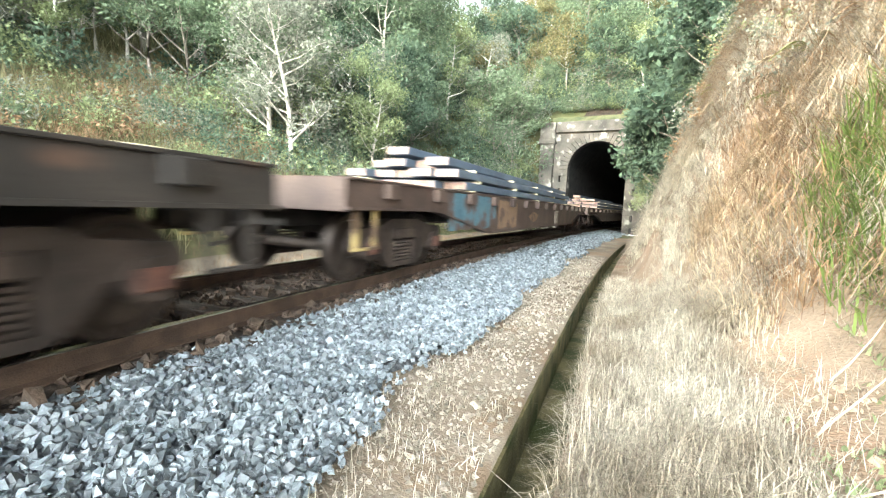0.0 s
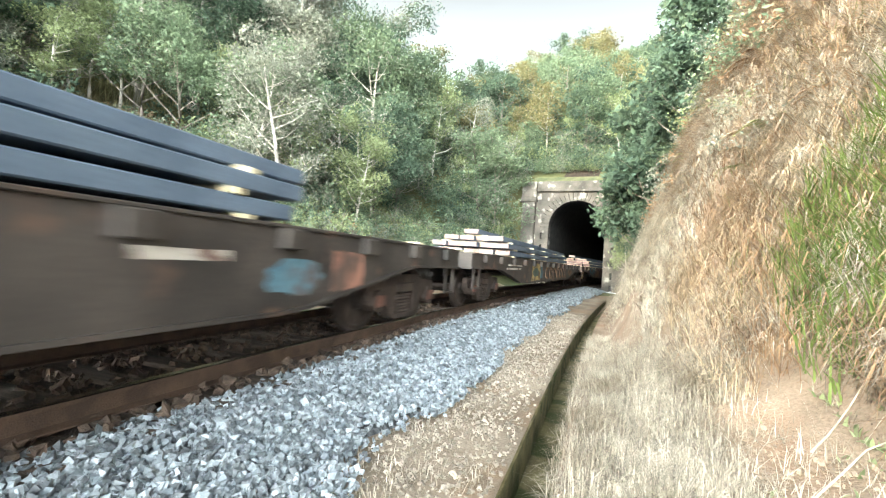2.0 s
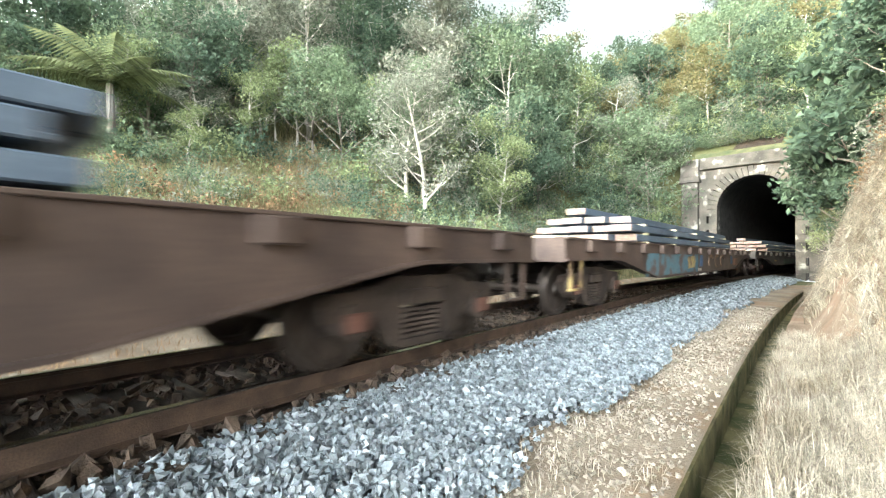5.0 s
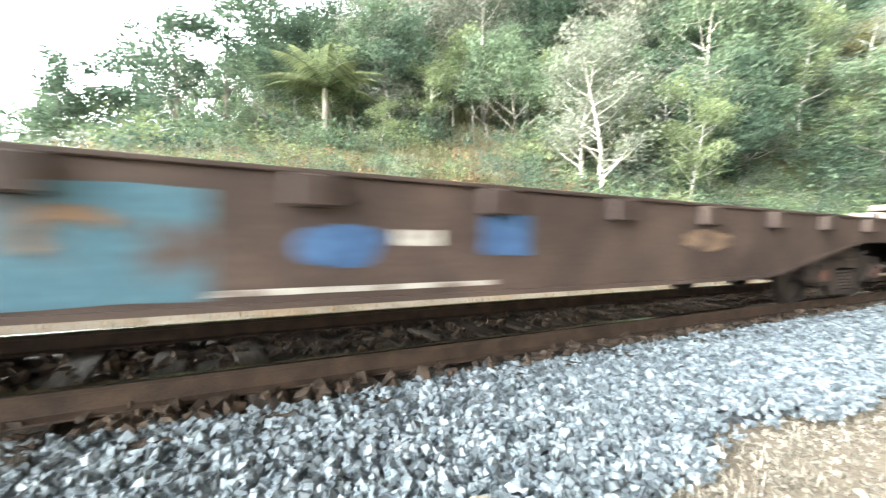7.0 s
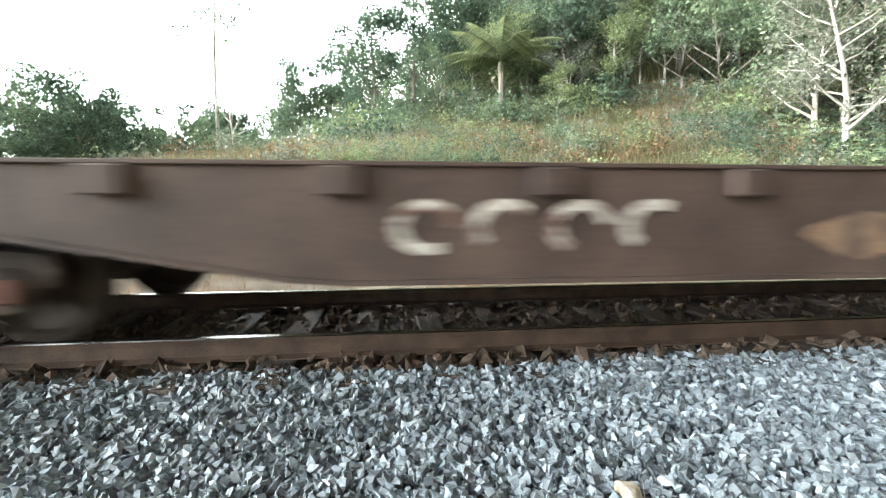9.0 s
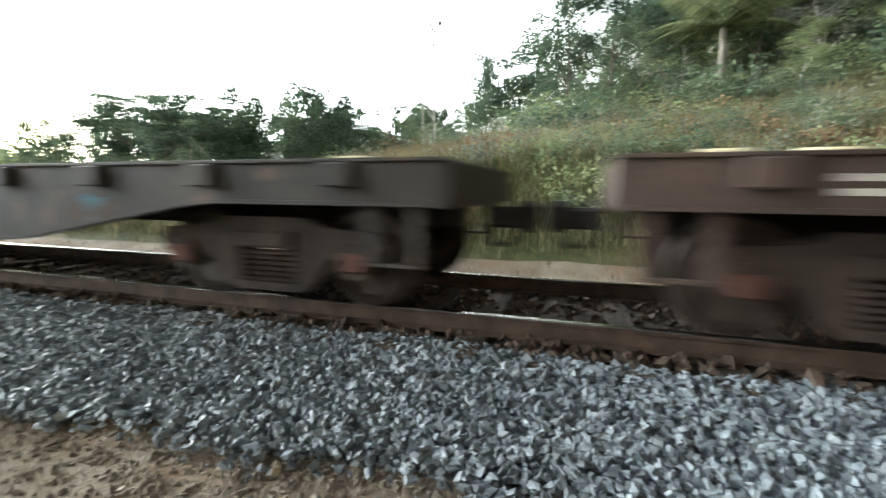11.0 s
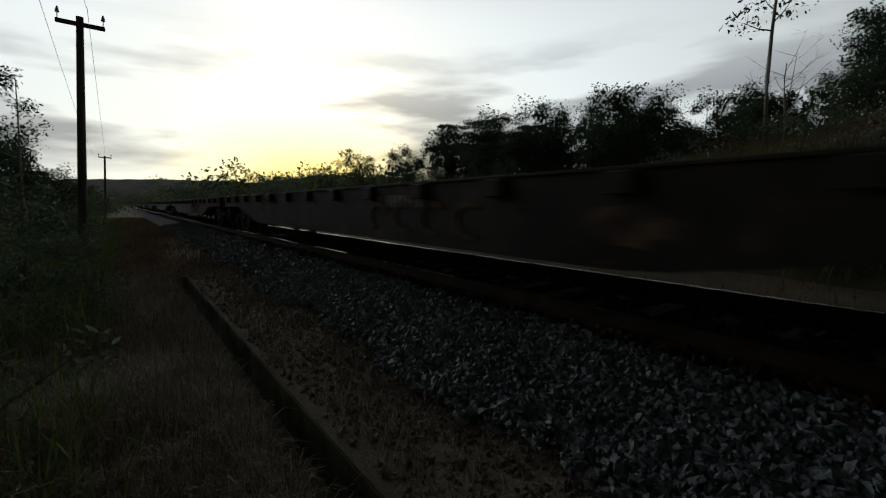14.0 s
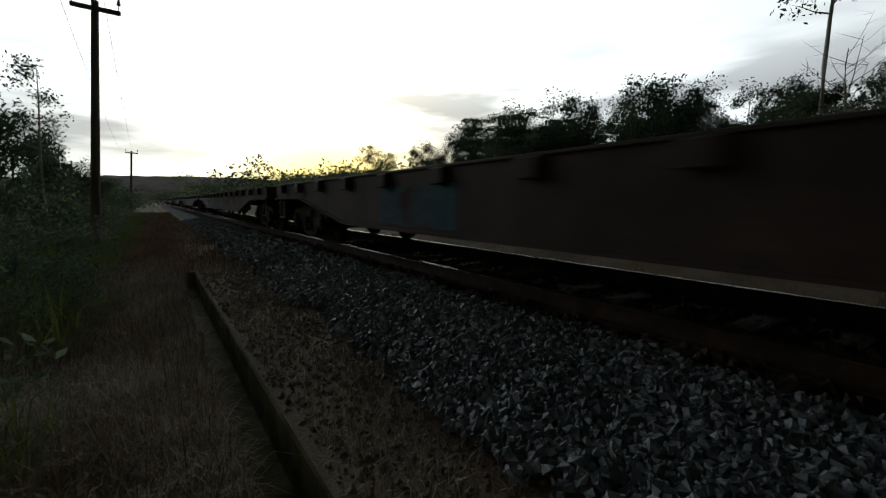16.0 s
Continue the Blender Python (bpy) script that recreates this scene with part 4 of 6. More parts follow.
WAGONS = {}
for k in range(-2, 18):
    rng = random.Random(k + 50)
    body, marks, *rest = STYLES.get(k, ("brown_paint", []))
    h = wagon_half(k)
    if k in STYLES:
        wg = build_wagon(h, M[body], rng, marks, rest[0] if rest else [], 0.55 if k == 9 else 1.0, M["yellow"] if k in (0, 3, 5, 9) else None, k == 5)
        if k in (6, 9, 10):
            number_bars(wg, 0.15 * h, 0.93, 0.16, 9)
        tagged(wg, ("loaded" if k in LOADED else "empty") + " rusty brown flat wagon with graffiti on its side sill" if body == "brown_paint" else ("loaded" if k in LOADED else "empty") + " grimy dark flat wagon with worn marks", "flat wagon", "wagons of the freight train")
        WAGONS[k] = wg
for k, src in ((-2, 0), (12, 6), (13, 7), (14, 5), (15, 11), (16, 10), (17, 6)):
    WAGONS[k] = copy_thing(WAGONS[src], Matrix())
for k in LOADED:
    build_load(k, wagon_half(k))
for k in range(0, 12):
    rng = random.Random(k)
    for y in ((-0.93, 0.93, -0.87) if k % 2 else (0.9, -0.9)):
        for x in (0.75, -0.7):
            t = part("timber_block", box(bmesh.new(), -0.22, 0.22, -0.14, 0.14, 0, 0.09, 0.01), M["timber"])
            tagged(t, "pale yellow timber block lying on an empty wagon deck", "timber block", "timber blocks on the wagons")
            RIDERS.append((t, pose(x + rng.uniform(-0.1, 0.1), y * wagon_half(k), 1.213, 0, 0, rng.uniform(-8, 8)), k))

for y, x, size in ((-0.17, 1.05, (0.14, 0.13, 0.24)), (-0.62, 1.0, (0.16, 0.26, 0.10)), (-0.2, -0.8, (0.14, 0.13, 0.22))):
    a, b, c = size
    t = part("painted_block", box(bmesh.new(), -a, a, -b, b, 0, c, 0.015), M["yellow"])
    tagged(t, "yellow painted block standing at the end of a wagon deck", "block", "yellow blocks on the wagons")
    RIDERS.append((t, pose(x, wagon_half(6) + y, 1.213), 6))


# ---- loose stones ----
def stone_shapes(rng, count):
    """Angular broken stones about one unit across."""
    base = np.array([(x, y, z) for x in (-0.42, 0.42) for y in (-0.42, 0.42) for z in (-0.42, 0.42)])
    faces = np.array([(0, 1, 3), (0, 3, 2), (4, 6, 7), (4, 7, 5), (0, 4, 5), (0, 5, 1), (2, 3, 7), (2, 7, 6), (0, 2, 6), (0, 6, 4), (1, 5, 7), (1, 7, 3)])
    shapes = []
    for _ in range(count):
        shapes.append(base * rng.uniform(0.5, 1.35, (1, 3)) + rng.uniform(-0.3, 0.3, (8, 3)))
    return np.array(shapes), faces


def turns(rng, n):
    q = rng.normal(size=(n, 4))
    q /= np.linalg.norm(q, axis=1)[:, None]
    w, x, y, z = q.T
    return np.stack([np.stack([1 - 2 * (y * y + z * z), 2 * (x * y - z * w), 2 * (x * z + y * w)], -1),
                     np.stack([2 * (x * y + z * w), 1 - 2 * (x * x + z * z), 2 * (y * z - x * w)], -1),
                     np.stack([2 * (x * z - y * w), 2 * (y * z + x * w), 1 - 2 * (x * x + y * y)], -1)], 1)


def strew(name, places, sizes, mat, seed):
    """Stones at the given places, joined into one mesh."""
    rng = np.random.default_rng(seed)
    shapes, faces = stone_shapes(rng, 40)
    n = len(places)
    v = shapes[rng.integers(0, 40, n)] * sizes[:, None, None]
    v = np.einsum("nij,nkj->nki", turns(rng, n), v) + places[:, None, :]
    f = faces[None] + 8 * np.arange(n)[:, None, None]
    return new(name, mesh_of(name, v.reshape(-1, 3), f.reshape(-1, 3), mat))


GZ = {}


def gz(x, y):
    """Ground height, kept on a coarse grid for speed."""
    key = (round(x * 8), round(y * 8))
    if key not in GZ:
        GZ[key] = ground_z(key[0] / 8, key[1] / 8)
    return GZ[key]


def spread(rng, n, u0, u1, y0, y1, bias=1.0):
    u = rng.uniform(u0, u1, n)
    y = y0 + (y1 - y0) * rng.uniform(0, 1, n) ** bias
    return u, y


def bed_z(u):
    return -0.20 - 0.26 * np.clip((u - 1.25) / 1.45, 0, 1) ** 1.2


def build_ballast():
    rng = np.random.default_rng(5)
    # shoulder of fresh grey stone
    u1, y1 = spread(rng, 64000, 1.02, 2.62, -9, 12)
    u2, y2 = spread(rng, 6500, 1.02, 2.62, -34, -9)
    u3, y3 = spread(rng, 7000, 1.02, 2.62, 12, 34)
    u, y = np.concatenate([u1, u2, u3]), np.concatenate([y1, y2, y3])
    edge = 2.5 + 0.16 * np.sin(y * 1.3) + 0.1 * np.sin(y * 3.1) + rng.normal(0, 0.10, len(u))
    inner = 1.12 + 0.06 * np.sin(y * 2.2) + rng.normal(0, 0.04, len(u))
    keep = (u < edge) & (u > inner)
    u, y = u[keep], y[keep]
    x = u + np.array([line_x(v) for v in y])
    far = (y < -9) | (y > 12)
    size = rng.uniform(0.023, 0.051, len(u)) * np.where(far, 1.6, 1.0)
    p = np.stack([x, y, bed_z(u) + rng.uniform(-0.03, 0.03, len(u))], -1)
    near = np.where((np.abs(y - 0.5) < 1.2) & (u > 1.75) & (u < 2.35))[0][:300]
    rest = np.ones(len(u), bool)
    rest[near] = False
    bed = tagged(new("ballast_shoulder"), "shoulder of clean grey crushed-rock ballast beside the rail", "ballast", kind="structure")
    ob = strew("ballast_stones", p[rest], size[rest], M["ballast"], 6)
    ob.parent = bed
    tagged(ob, kind="stuff")
    shapes, faces = stone_shapes(np.random.default_rng(8), 12)
    meshes = [mesh_of("ballast_stone", s, faces, M["ballast_one"]) for s in shapes]
    rnd = random.Random(4)
    for i in near:
        s = size[i]
        ob = shared("ballast_stone", meshes[rnd.randrange(12)], bed, pose(*p[i], rnd.uniform(0, 360), rnd.uniform(0, 360), rnd.uniform(0, 360)) @ Matrix.Scale(float(s), 4))
    ys = np.arange(-90, 35.01, 0.5)
    sec = [(0.98, -0.235), (1.3, -0.215), (1.9, -0.34), (2.25, -0.44), (2.42, -0.53), (2.42, -0.62), (0.98, -0.62)]
    sweep("ballast_core", sec, -240, 34.5, 1.0, M["ballast_bed"], bed)

    # dirty bed between and beside the rails
    u, y = spread(rng, 9000, -1.5, 1.16, -14, 20)
    p = np.stack([u + np.array([line_x(v) for v in y]), y, np.full(len(u), -0.205) + rng.uniform(-0.03, 0.03, len(u)) + 0.03 * (u > 0.9)], -1)
    tagged(strew("track_bed_stones", p, rng.uniform(0.045, 0.085, len(u)), M["rust_stone"], 9), "rust-stained oily ballast between the rails", "ballast", kind="stuff")
    u, y = spread(rng, 6000, -2.9, -1.3, -20, 25)
    p = np.stack([u + np.array([line_x(v) for v in y]), y, -0.26 - 0.2 * np.clip((-u - 1.5), 0, 1) + rng.uniform(-0.02, 0.03, len(u))], -1)
    tagged(strew("far_side_stones", p, rng.uniform(0.05, 0.1, len(u)), M["litter"], 12), "reddish brown stones on the far side of the track", "ballast", kind="stuff")
    # crumbs of earth and gravel on the bare foot of the cut slope
    u, y = spread(rng, 6000, 3.95, 6.4, 0.5, 8, 1.4)
    p = np.stack([u + np.array([line_x(v) for v in y]), y, np.array([ground_z(a, b) for a, b in zip(u, y)]) + 0.004], -1)
    tagged(strew("earth_crumbs", p, rng.uniform(0.006, 0.034, len(u)) ** 1.0, M["earth_crumb"], 14), "crumbs of dry earth on the cut slope", "gravel", kind="stuff")
    # pebbles and rubble between the ballast and the ditch
    u, y = spread(rng, 17000, 2.3, 3.34, -13, 16)
    ok = rng.uniform(0, 1, len(u)) < np.clip(1.25 - (u - 2.4) * 0.9, 0.25, 1)
    u, y = u[ok], y[ok]
    p = np.stack([u + np.array([line_x(v) for v in y]), y, np.array([gz(a, b) for a, b in zip(u, y)]) + 0.008], -1)
    tagged(strew("path_pebbles", p, rng.uniform(0.008, 0.036, len(u)), M["litter"], 13), "tan pebbles and rubble beside the ditch", "pebbles", kind="stuff")


M["earth_crumb"] = material("crumbled_earth", (0.16, 0.12, 0.085), (0.30, 0.235, 0.175), scale=9, fine=50, bump=0.4, vary=0.3, island=True)
M["ballast_bed"] = material("packed_grey_ballast", (0.045, 0.05, 0.055), (0.20, 0.215, 0.23), scale=16, fine=40, bump=1.0)
build_ballast()


# ---- grass ----
def blades(name, roots, length, width, lean, mat, seed, droop=0.5, hang=None):
    """Bent blades of grass, three triangles each, joined into one mesh."""
    rng = np.random.default_rng(seed)
    n = len(roots)
    a = rng.uniform(0, 2 * np.pi, n) if hang is None else rng.normal(hang[0], hang[1], n)
    ln = length * rng.uniform(0.5, 1.25, n)
    tilt = np.abs(rng.normal(0, 1, n)) * lean
    out = np.stack([np.cos(a), np.sin(a), np.zeros(n)], -1)
    side = np.stack([-np.sin(a), np.cos(a), np.zeros(n)], -1) * (width * rng.uniform(0.6, 1.3, n))[:, None]
    d1 = out * np.sin(tilt)[:, None] + np.array([0, 0, 1]) * np.cos(tilt)[:, None]
    t2 = np.minimum(tilt + droop * rng.uniform(0.3, 1.6, n), 2.0 if hang is None else 2.7)
    d2 = out * np.sin(t2)[:, None] + np.array([0, 0, 1]) * np.cos(t2)[:, None]
    mid = roots + d1 * (ln * 0.55)[:, None]
    tip = mid + d2 * (ln * 0.5)[:, None]
    v = np.stack([roots - side, roots + side, mid - side * 0.8, mid + side * 0.8, tip], 1)
    f = np.array([(0, 1, 3), (0, 3, 2), (2, 3, 4)])[None] + 5 * np.arange(n)[:, None, None]
    return new(name, mesh_of(name, v.reshape(-1, 3), f.reshape(-1, 3), mat))


def tufted(rng, n, u0, u1, y0, y1, per=7, radius=0.09, bias=1.0, patch=0.0, scale=0.5):
    """Roots of grass in tufts, thinned into patches."""
    u, y = spread(rng, n, u0, u1, y0, y1, bias)
    if patch:
        m = np.array([noise.noise((a * scale, b * scale, 5.0)) for a, b in zip(u, y)])
        keep = m > rng.uniform(-0.5, 0.5, n) * 0.5 + patch - 0.5
        u, y = u[keep], y[keep]
    u = np.repeat(u, per) + rng.normal(0, radius, len(u) * per)
    y = np.repeat(y, per) + rng.normal(0, radius, len(y) * per)
    x = u + np.array([line_x(v) for v in np.minimum(y, 60)])
    ok = ~((u > DITCH_IN - 0.05) & (u < DITCH_OUT - 0.04) & (y > DITCH_END))
    x, y = x[ok], y[ok]
    return np.stack([x, y, np.array([gz(a, b) for a, b in zip(x, y)]) - 0.01], -1)


def off_shelf(roots):
    """Leaves the shelf of bare earth at the foot of the slope open."""
    return roots[(roots[:, 1] > 5.0) | (roots[:, 0] > 5.75)]


def build_grass():
    rng = np.random.default_rng(21)
    cat = dict(category="grass", kind="stuff")
    # dry cut slope beside the camera: matted straw, then tussocks that hang down the face
    down = -math.pi
    r = tufted(rng, 5200, 3.85, 4.75, 0.6, 9, bias=1.3, patch=0.5, scale=1.1, per=12, radius=0.07)
    tagged(blades("straw_slope_grass", r, 0.26, 0.0022, 1.25, M["straw"], 1, 1.2), "bleached dry grass matted at the foot of the slope", **cat)
    r = tufted(rng, 1100, 3.85, 4.8, 0.9, 8, bias=1.3, patch=0.45, per=46, radius=0.075)
    tagged(blades("straw_tussock", r, 0.36, 0.0026, 0.8, M["straw"], 20, 1.5), "bleached tussocks of dry grass beside the ditch", **cat)
    r = tufted(rng, 6500, 4.7, 7.5, 2.6, 15, per=26, radius=0.07, patch=0.42, scale=1.0)
    r = off_shelf(r)
    tagged(blades("hanging_straw", r, 0.42, 0.0045, 0.7, M["straw"], 21, 1.5, (down, 0.75)), "long bleached grass hanging down the cut slope", **cat)
    r = tufted(rng, 3600, 5.0, 7.8, 3.0, 16, per=26, radius=0.08, patch=0.5, scale=0.6)
    r = off_shelf(r)
    tagged(blades("golden_hanging_grass", r, 0.45, 0.0048, 0.65, M["straw_gold"], 22, 1.5, (down, 0.8)), "golden dry grass hanging down the cut slope", **cat)
    r = tufted(rng, 5200, 4.3, 8.5, 12, 33, patch=0.25, radius=0.14, per=16)
    tagged(blades("straw_slope_grass", r, 0.6, 0.006, 0.8, M["straw"], 2, 1.4, (down, 0.8)), "bleached dry grass hanging down the far slope", **cat)
    r = tufted(rng, 3600, 5.4, 9.0, 3.0, 20, per=22, patch=0.55, radius=0.11, scale=0.45)
    r = off_shelf(r)
    tagged(blades("brown_bracken", r, 0.55, 0.0055, 0.8, M["straw_brown"], 3, 1.4, (down, 1.0)), "rust-brown dry bracken high on the slope", **cat)
    r = tufted(rng, 900, 4.6, 6.3, 1.2, 5.2, per=5, radius=0.06)
    tagged(blades("straw_litter", r, 0.2, 0.0022, 1.5, M["straw"], 25, 0.3), "loose straw litter on the bare earth", **cat)
    r = tufted(rng, 240, 5.75, 6.9, 4.3, 6.0, per=22, radius=0.08)
    tagged(blades("green_grass_clump", r, 0.58, 0.009, 0.35, M["grass"], 4, 0.6), "clump of tall green grass on the dry slope", **cat)
    r = tufted(rng, 300, 5.4, 8.5, 5, 14, per=16, radius=0.12, patch=0.5, scale=0.7)
    tagged(blades("green_grass_clump", r, 0.45, 0.006, 0.5, M["fern_green"], 5, 0.9), "fading olive grass in the dry slope", **cat)
    # straw and litter on the path and along the ditch
    r = tufted(rng, 3000, 2.5, 3.4, -14, 14, per=6, patch=0.3)
    tagged(blades("path_straw", r, 0.16, 0.003, 1.0, M["straw"], 6, 0.7), "sparse dry straw on the path beside the ditch", **cat)
    r = tufted(rng, 4500, 3.68, 4.3, -12, 11, per=8, radius=0.07)
    tagged(blades("ditch_edge_grass", r, 0.25, 0.0018, 1.1, M["straw"], 7, 1.2), "dry grass hanging over the ditch edge", **cat)
    # verge looking back along the line
    r = tufted(rng, 6000, 4.7, 9.5, -42, -2, per=8, radius=0.12, patch=0.1, bias=1.0)
    tagged(blades("verge_grass", r, 0.55, 0.007, 0.5, M["grass"], 8, 0.7), "green grass on the flat verge by the pole", **cat)
    r = tufted(rng, 5200, 3.76, 7.0, -13, 0.3, per=11, radius=0.1)
    tagged(blades("verge_straw", r, 0.24, 0.003, 1.1, M["straw"], 23, 1.0), "matted dry straw on the flat verge", **cat)
    r = tufted(rng, 5200, 3.4, 7.0, -30, 0, per=7, radius=0.1, patch=0.15)
    tagged(blades("verge_straw", r, 0.3, 0.004, 0.9, M["straw_brown"], 9, 0.8), "dry straw on the flat verge", **cat)
    r = tufted(rng, 4200, 2.55, 5.6, -60, -11, per=8, radius=0.12)
    tagged(blades("verge_straw", r, 0.28, 0.006, 1.0, M["straw_brown"], 24, 0.8), "dry straw over the path along the line", **cat)
    # far bank behind the train
    r = tufted(rng, 15000, -19, -4.3, -14, 28, per=7, radius=0.18)
    tagged(blades("bank_grass", r, 0.7, 0.011, 0.45, M["grass_mix"], 10, 0.6), "tall fading grass on the bank behind the track", **cat)
    r = tufted(rng, 1300, -12, -5, -12, 4, per=8, radius=0.16)
    tagged(blades("bright_bank_grass", r, 0.5, 0.011, 0.4, M["grass"], 11, 0.5), "bright green grass on the bank", **cat)
    r = tufted(rng, 1500, -5.0, -3.0, -16, 26, per=6, radius=0.15)
    tagged(blades("trackside_brush", r, 0.2, 0.005, 1.0, M["straw_brown"], 12, 0.8), "dry brown brush at the foot of the bank", **cat)
    r = tufted(rng, 6000, -16, -4.6, -10, 16, per=7, radius=0.14, patch=0.4, scale=0.3)
    tagged(blades("reddish_bank_grass", r, 0.75, 0.006, 0.5, M["straw_brown"], 15, 0.7), "reddish dry grass mixed into the bank", **cat)
    r = tufted(rng, 220, 4.7, 6.2, 1.8, 5, per=16, radius=0.07, patch=0.55, scale=0.9)
    tagged(blades("low_green_weeds", r, 0.07, 0.012, 1.1, M["leaf_light"], 16, 0.5), "low green weeds on the bare earth", **cat)
    r = tufted(rng, 3500, -30, -12, -40, 30, per=6, radius=0.3)
    tagged(blades("hill_grass", r, 0.9, 0.02, 0.5, M["grass_mix"], 13, 0.5), "tall grass and weeds on the hillside", **cat)


build_grass()


def build_stalks():
    """Long dead stalks and a few loose rocks on the dry slope."""
    rng = random.Random(14)
    for x, y, ln, turn in ((4.5, 2.3, 1.1, 20), (4.7, 2.0, 1.3, 8), (4.55, 1.75, 1.2, -14), (5.0, 3.2, 1.0, 35), (4.9, 5.0, 1.2, 60), (5.3, 3.9, 0.9, 28), (4.4, 3.4, 0.8, 100), (4.3, -2.5, 1.0, 150), (4.9, -4.0, 1.3, 80), (5.3, -3.2, 1.2, 20), (4.6, -5.5, 0.9, 120)):
        d = Vector((math.cos(radians(turn)), math.sin(radians(turn)), 0))
        pts = []
        for i in range(6):
            t = i / 5
            q = Vector((x, y, 0)) + d * ln * t + Vector((-d.y, d.x, 0)) * 0.08 * math.sin(3 * t)
            pts.append((q.x, q.y, gz(q.x, q.y) + 0.06 + 0.05 * math.sin(3.1 * t), 0.006 * (1.2 - 0.7 * t)))
        v, f = bez(pts, 5, "", None)
        tagged(new("dead_stalk", mesh_of("dead_stalk", v, f, M["stalk"], smooth=True)), "long pale dead stalk lying on the dry slope", "stalk", "dead stalks")
    shapes, faces = stone_shapes(np.random.default_rng(77), 12)
    for i, (x, y, s) in enumerate(((4.78, 2.74, 0.07), (4.83, 2.66, 0.05), (4.6, 1.55, 0.16), (2.35, 1.35, 0.11), (2.9, 2.6, 0.08), (3.05, 3.4, 0.06), (2.75, 1.9, 0.07), (3.1, 1.7, 0.05), (4.5, 1.45, 0.07), (2.95, 4.6, 0.09), (2.6, -1.2, 0.08))):
        me = mesh_of("loose_rock", shapes[i], faces, M["rock"])
        ob = new("loose_rock", me)
        bev = ob.modifiers.new("worn", "BEVEL")
        bev.width, bev.segments = 0.12, 2
        z = gz(x, y) if x > 2.7 else -0.40
        ob.matrix_basis = pose(x, y, z + 0.25 * s, rng.uniform(0, 360), rng.uniform(-20, 20), rng.uniform(0, 360)) @ Matrix.Scale(s, 4)
        tagged(ob, "pale tan loose rock on the dry ground", "rock", "loose rocks")


M["stalk"] = material("pale_dead_stalk", (0.40, 0.34, 0.25), (0.60, 0.54, 0.43), scale=8, bump=0.1)
M["rock"] = material("pale_tan_rock", (0.30, 0.25, 0.19), (0.50, 0.44, 0.36), scale=4, fine=30, bump=0.4)
build_stalks()


# ---- trees and shrubs ----
def foliage(rng, centres, radii, per, size, flat=1.0, fold=0.35):
    """Small leaves round the given centres: two triangles each, folded along the middle."""
    n = len(centres) * per
    c = np.repeat(centres, per, axis=0)
    d = rng.normal(size=(n, 3))
    d /= np.linalg.norm(d, axis=1)[:, None]
    r = np.repeat(radii, per) * rng.uniform(0.25, 1.0, n) ** 0.6
    p = c + d * r[:, None] * np.array([1, 1, flat])
    R = turns(rng, n)
    R[:, 2, :] *= 0.9
    s = size * rng.uniform(0.5, 1.35, n)
    leaf = np.array([(-0.5, 0, 0), (0, -0.26, fold * 0.2), (0.55, 0, 0), (0, 0.26, fold * 0.2)])
    v = np.einsum("nij,kj->nki", R, leaf) * s[:, None, None] + p[:, None, :]
    f = np.array([(0, 1, 2), (0, 2, 3)])[None] + 4 * np.arange(n)[:, None, None]
    return v.reshape(-1, 3), f.reshape(-1, 3)


def branches(rng, height, lean, limbs, reach, base, start=0.35, sub=2):
    """A tapered trunk with limbs and twigs; gives tubes and the tips."""
    verts, faces, tips = [], [], []

    def tube(pts, sides):
        v, f = bez(pts, sides, "", None)
        faces.extend([tuple(i + len(verts) for i in q) for q in f])
        verts.extend(v)

    top = Vector((lean[0], lean[1], height * 0.86))
    trunk = [(top.x * t ** 1.5 + 0.12 * math.sin(5 * t + lean[0]), top.y * t ** 1.5 + 0.1 * math.sin(4 * t + 1), top.z * t, base * (1 - 0.82 * t)) for t in np.linspace(0, 1, 7)]
    tube([(trunk[0][0], trunk[0][1], -0.4, base * 1.2)] + trunk, 7)
    tips.append(Vector(trunk[-1][:3]))
    for i in range(limbs):
        t = start + (1 - start) * (i + rng.random() * 0.6) / limbs
        k = min(int(t * 6), 5)
        a = Vector(trunk[k][:3]).lerp(Vector(trunk[k + 1][:3]), t * 6 - k)
        ang = rng.random() * 6.28 if i % 2 else i * 2.4
        ln = reach * (1.1 - 0.45 * t) * rng.uniform(0.7, 1.2)
        d = Vector((math.cos(ang), math.sin(ang), rng.uniform(0.25, 0.9)))
        mid = a + d * ln * 0.5
        end = a + d * ln + Vector((0, 0, ln * 0.15))
        r0 = base * (1 - 0.82 * t) * 0.6
        tube([(*a, r0), (*mid, r0 * 0.6), (*end, r0 * 0.22)], 5)
        tips += [end, mid.lerp(end, 0.5)]
        for _ in range(sub):
            d2 = Vector((rng.normal(0, 1), rng.normal(0, 1), rng.uniform(0.1, 0.9))).normalized()
            q = mid.lerp(end, rng.random())
            e2 = q + d2 * ln * 0.42
            tube([(*q, r0 * 0.35), (*e2, r0 * 0.1)], 4)
            tips.append(e2)
    return verts, faces, tips


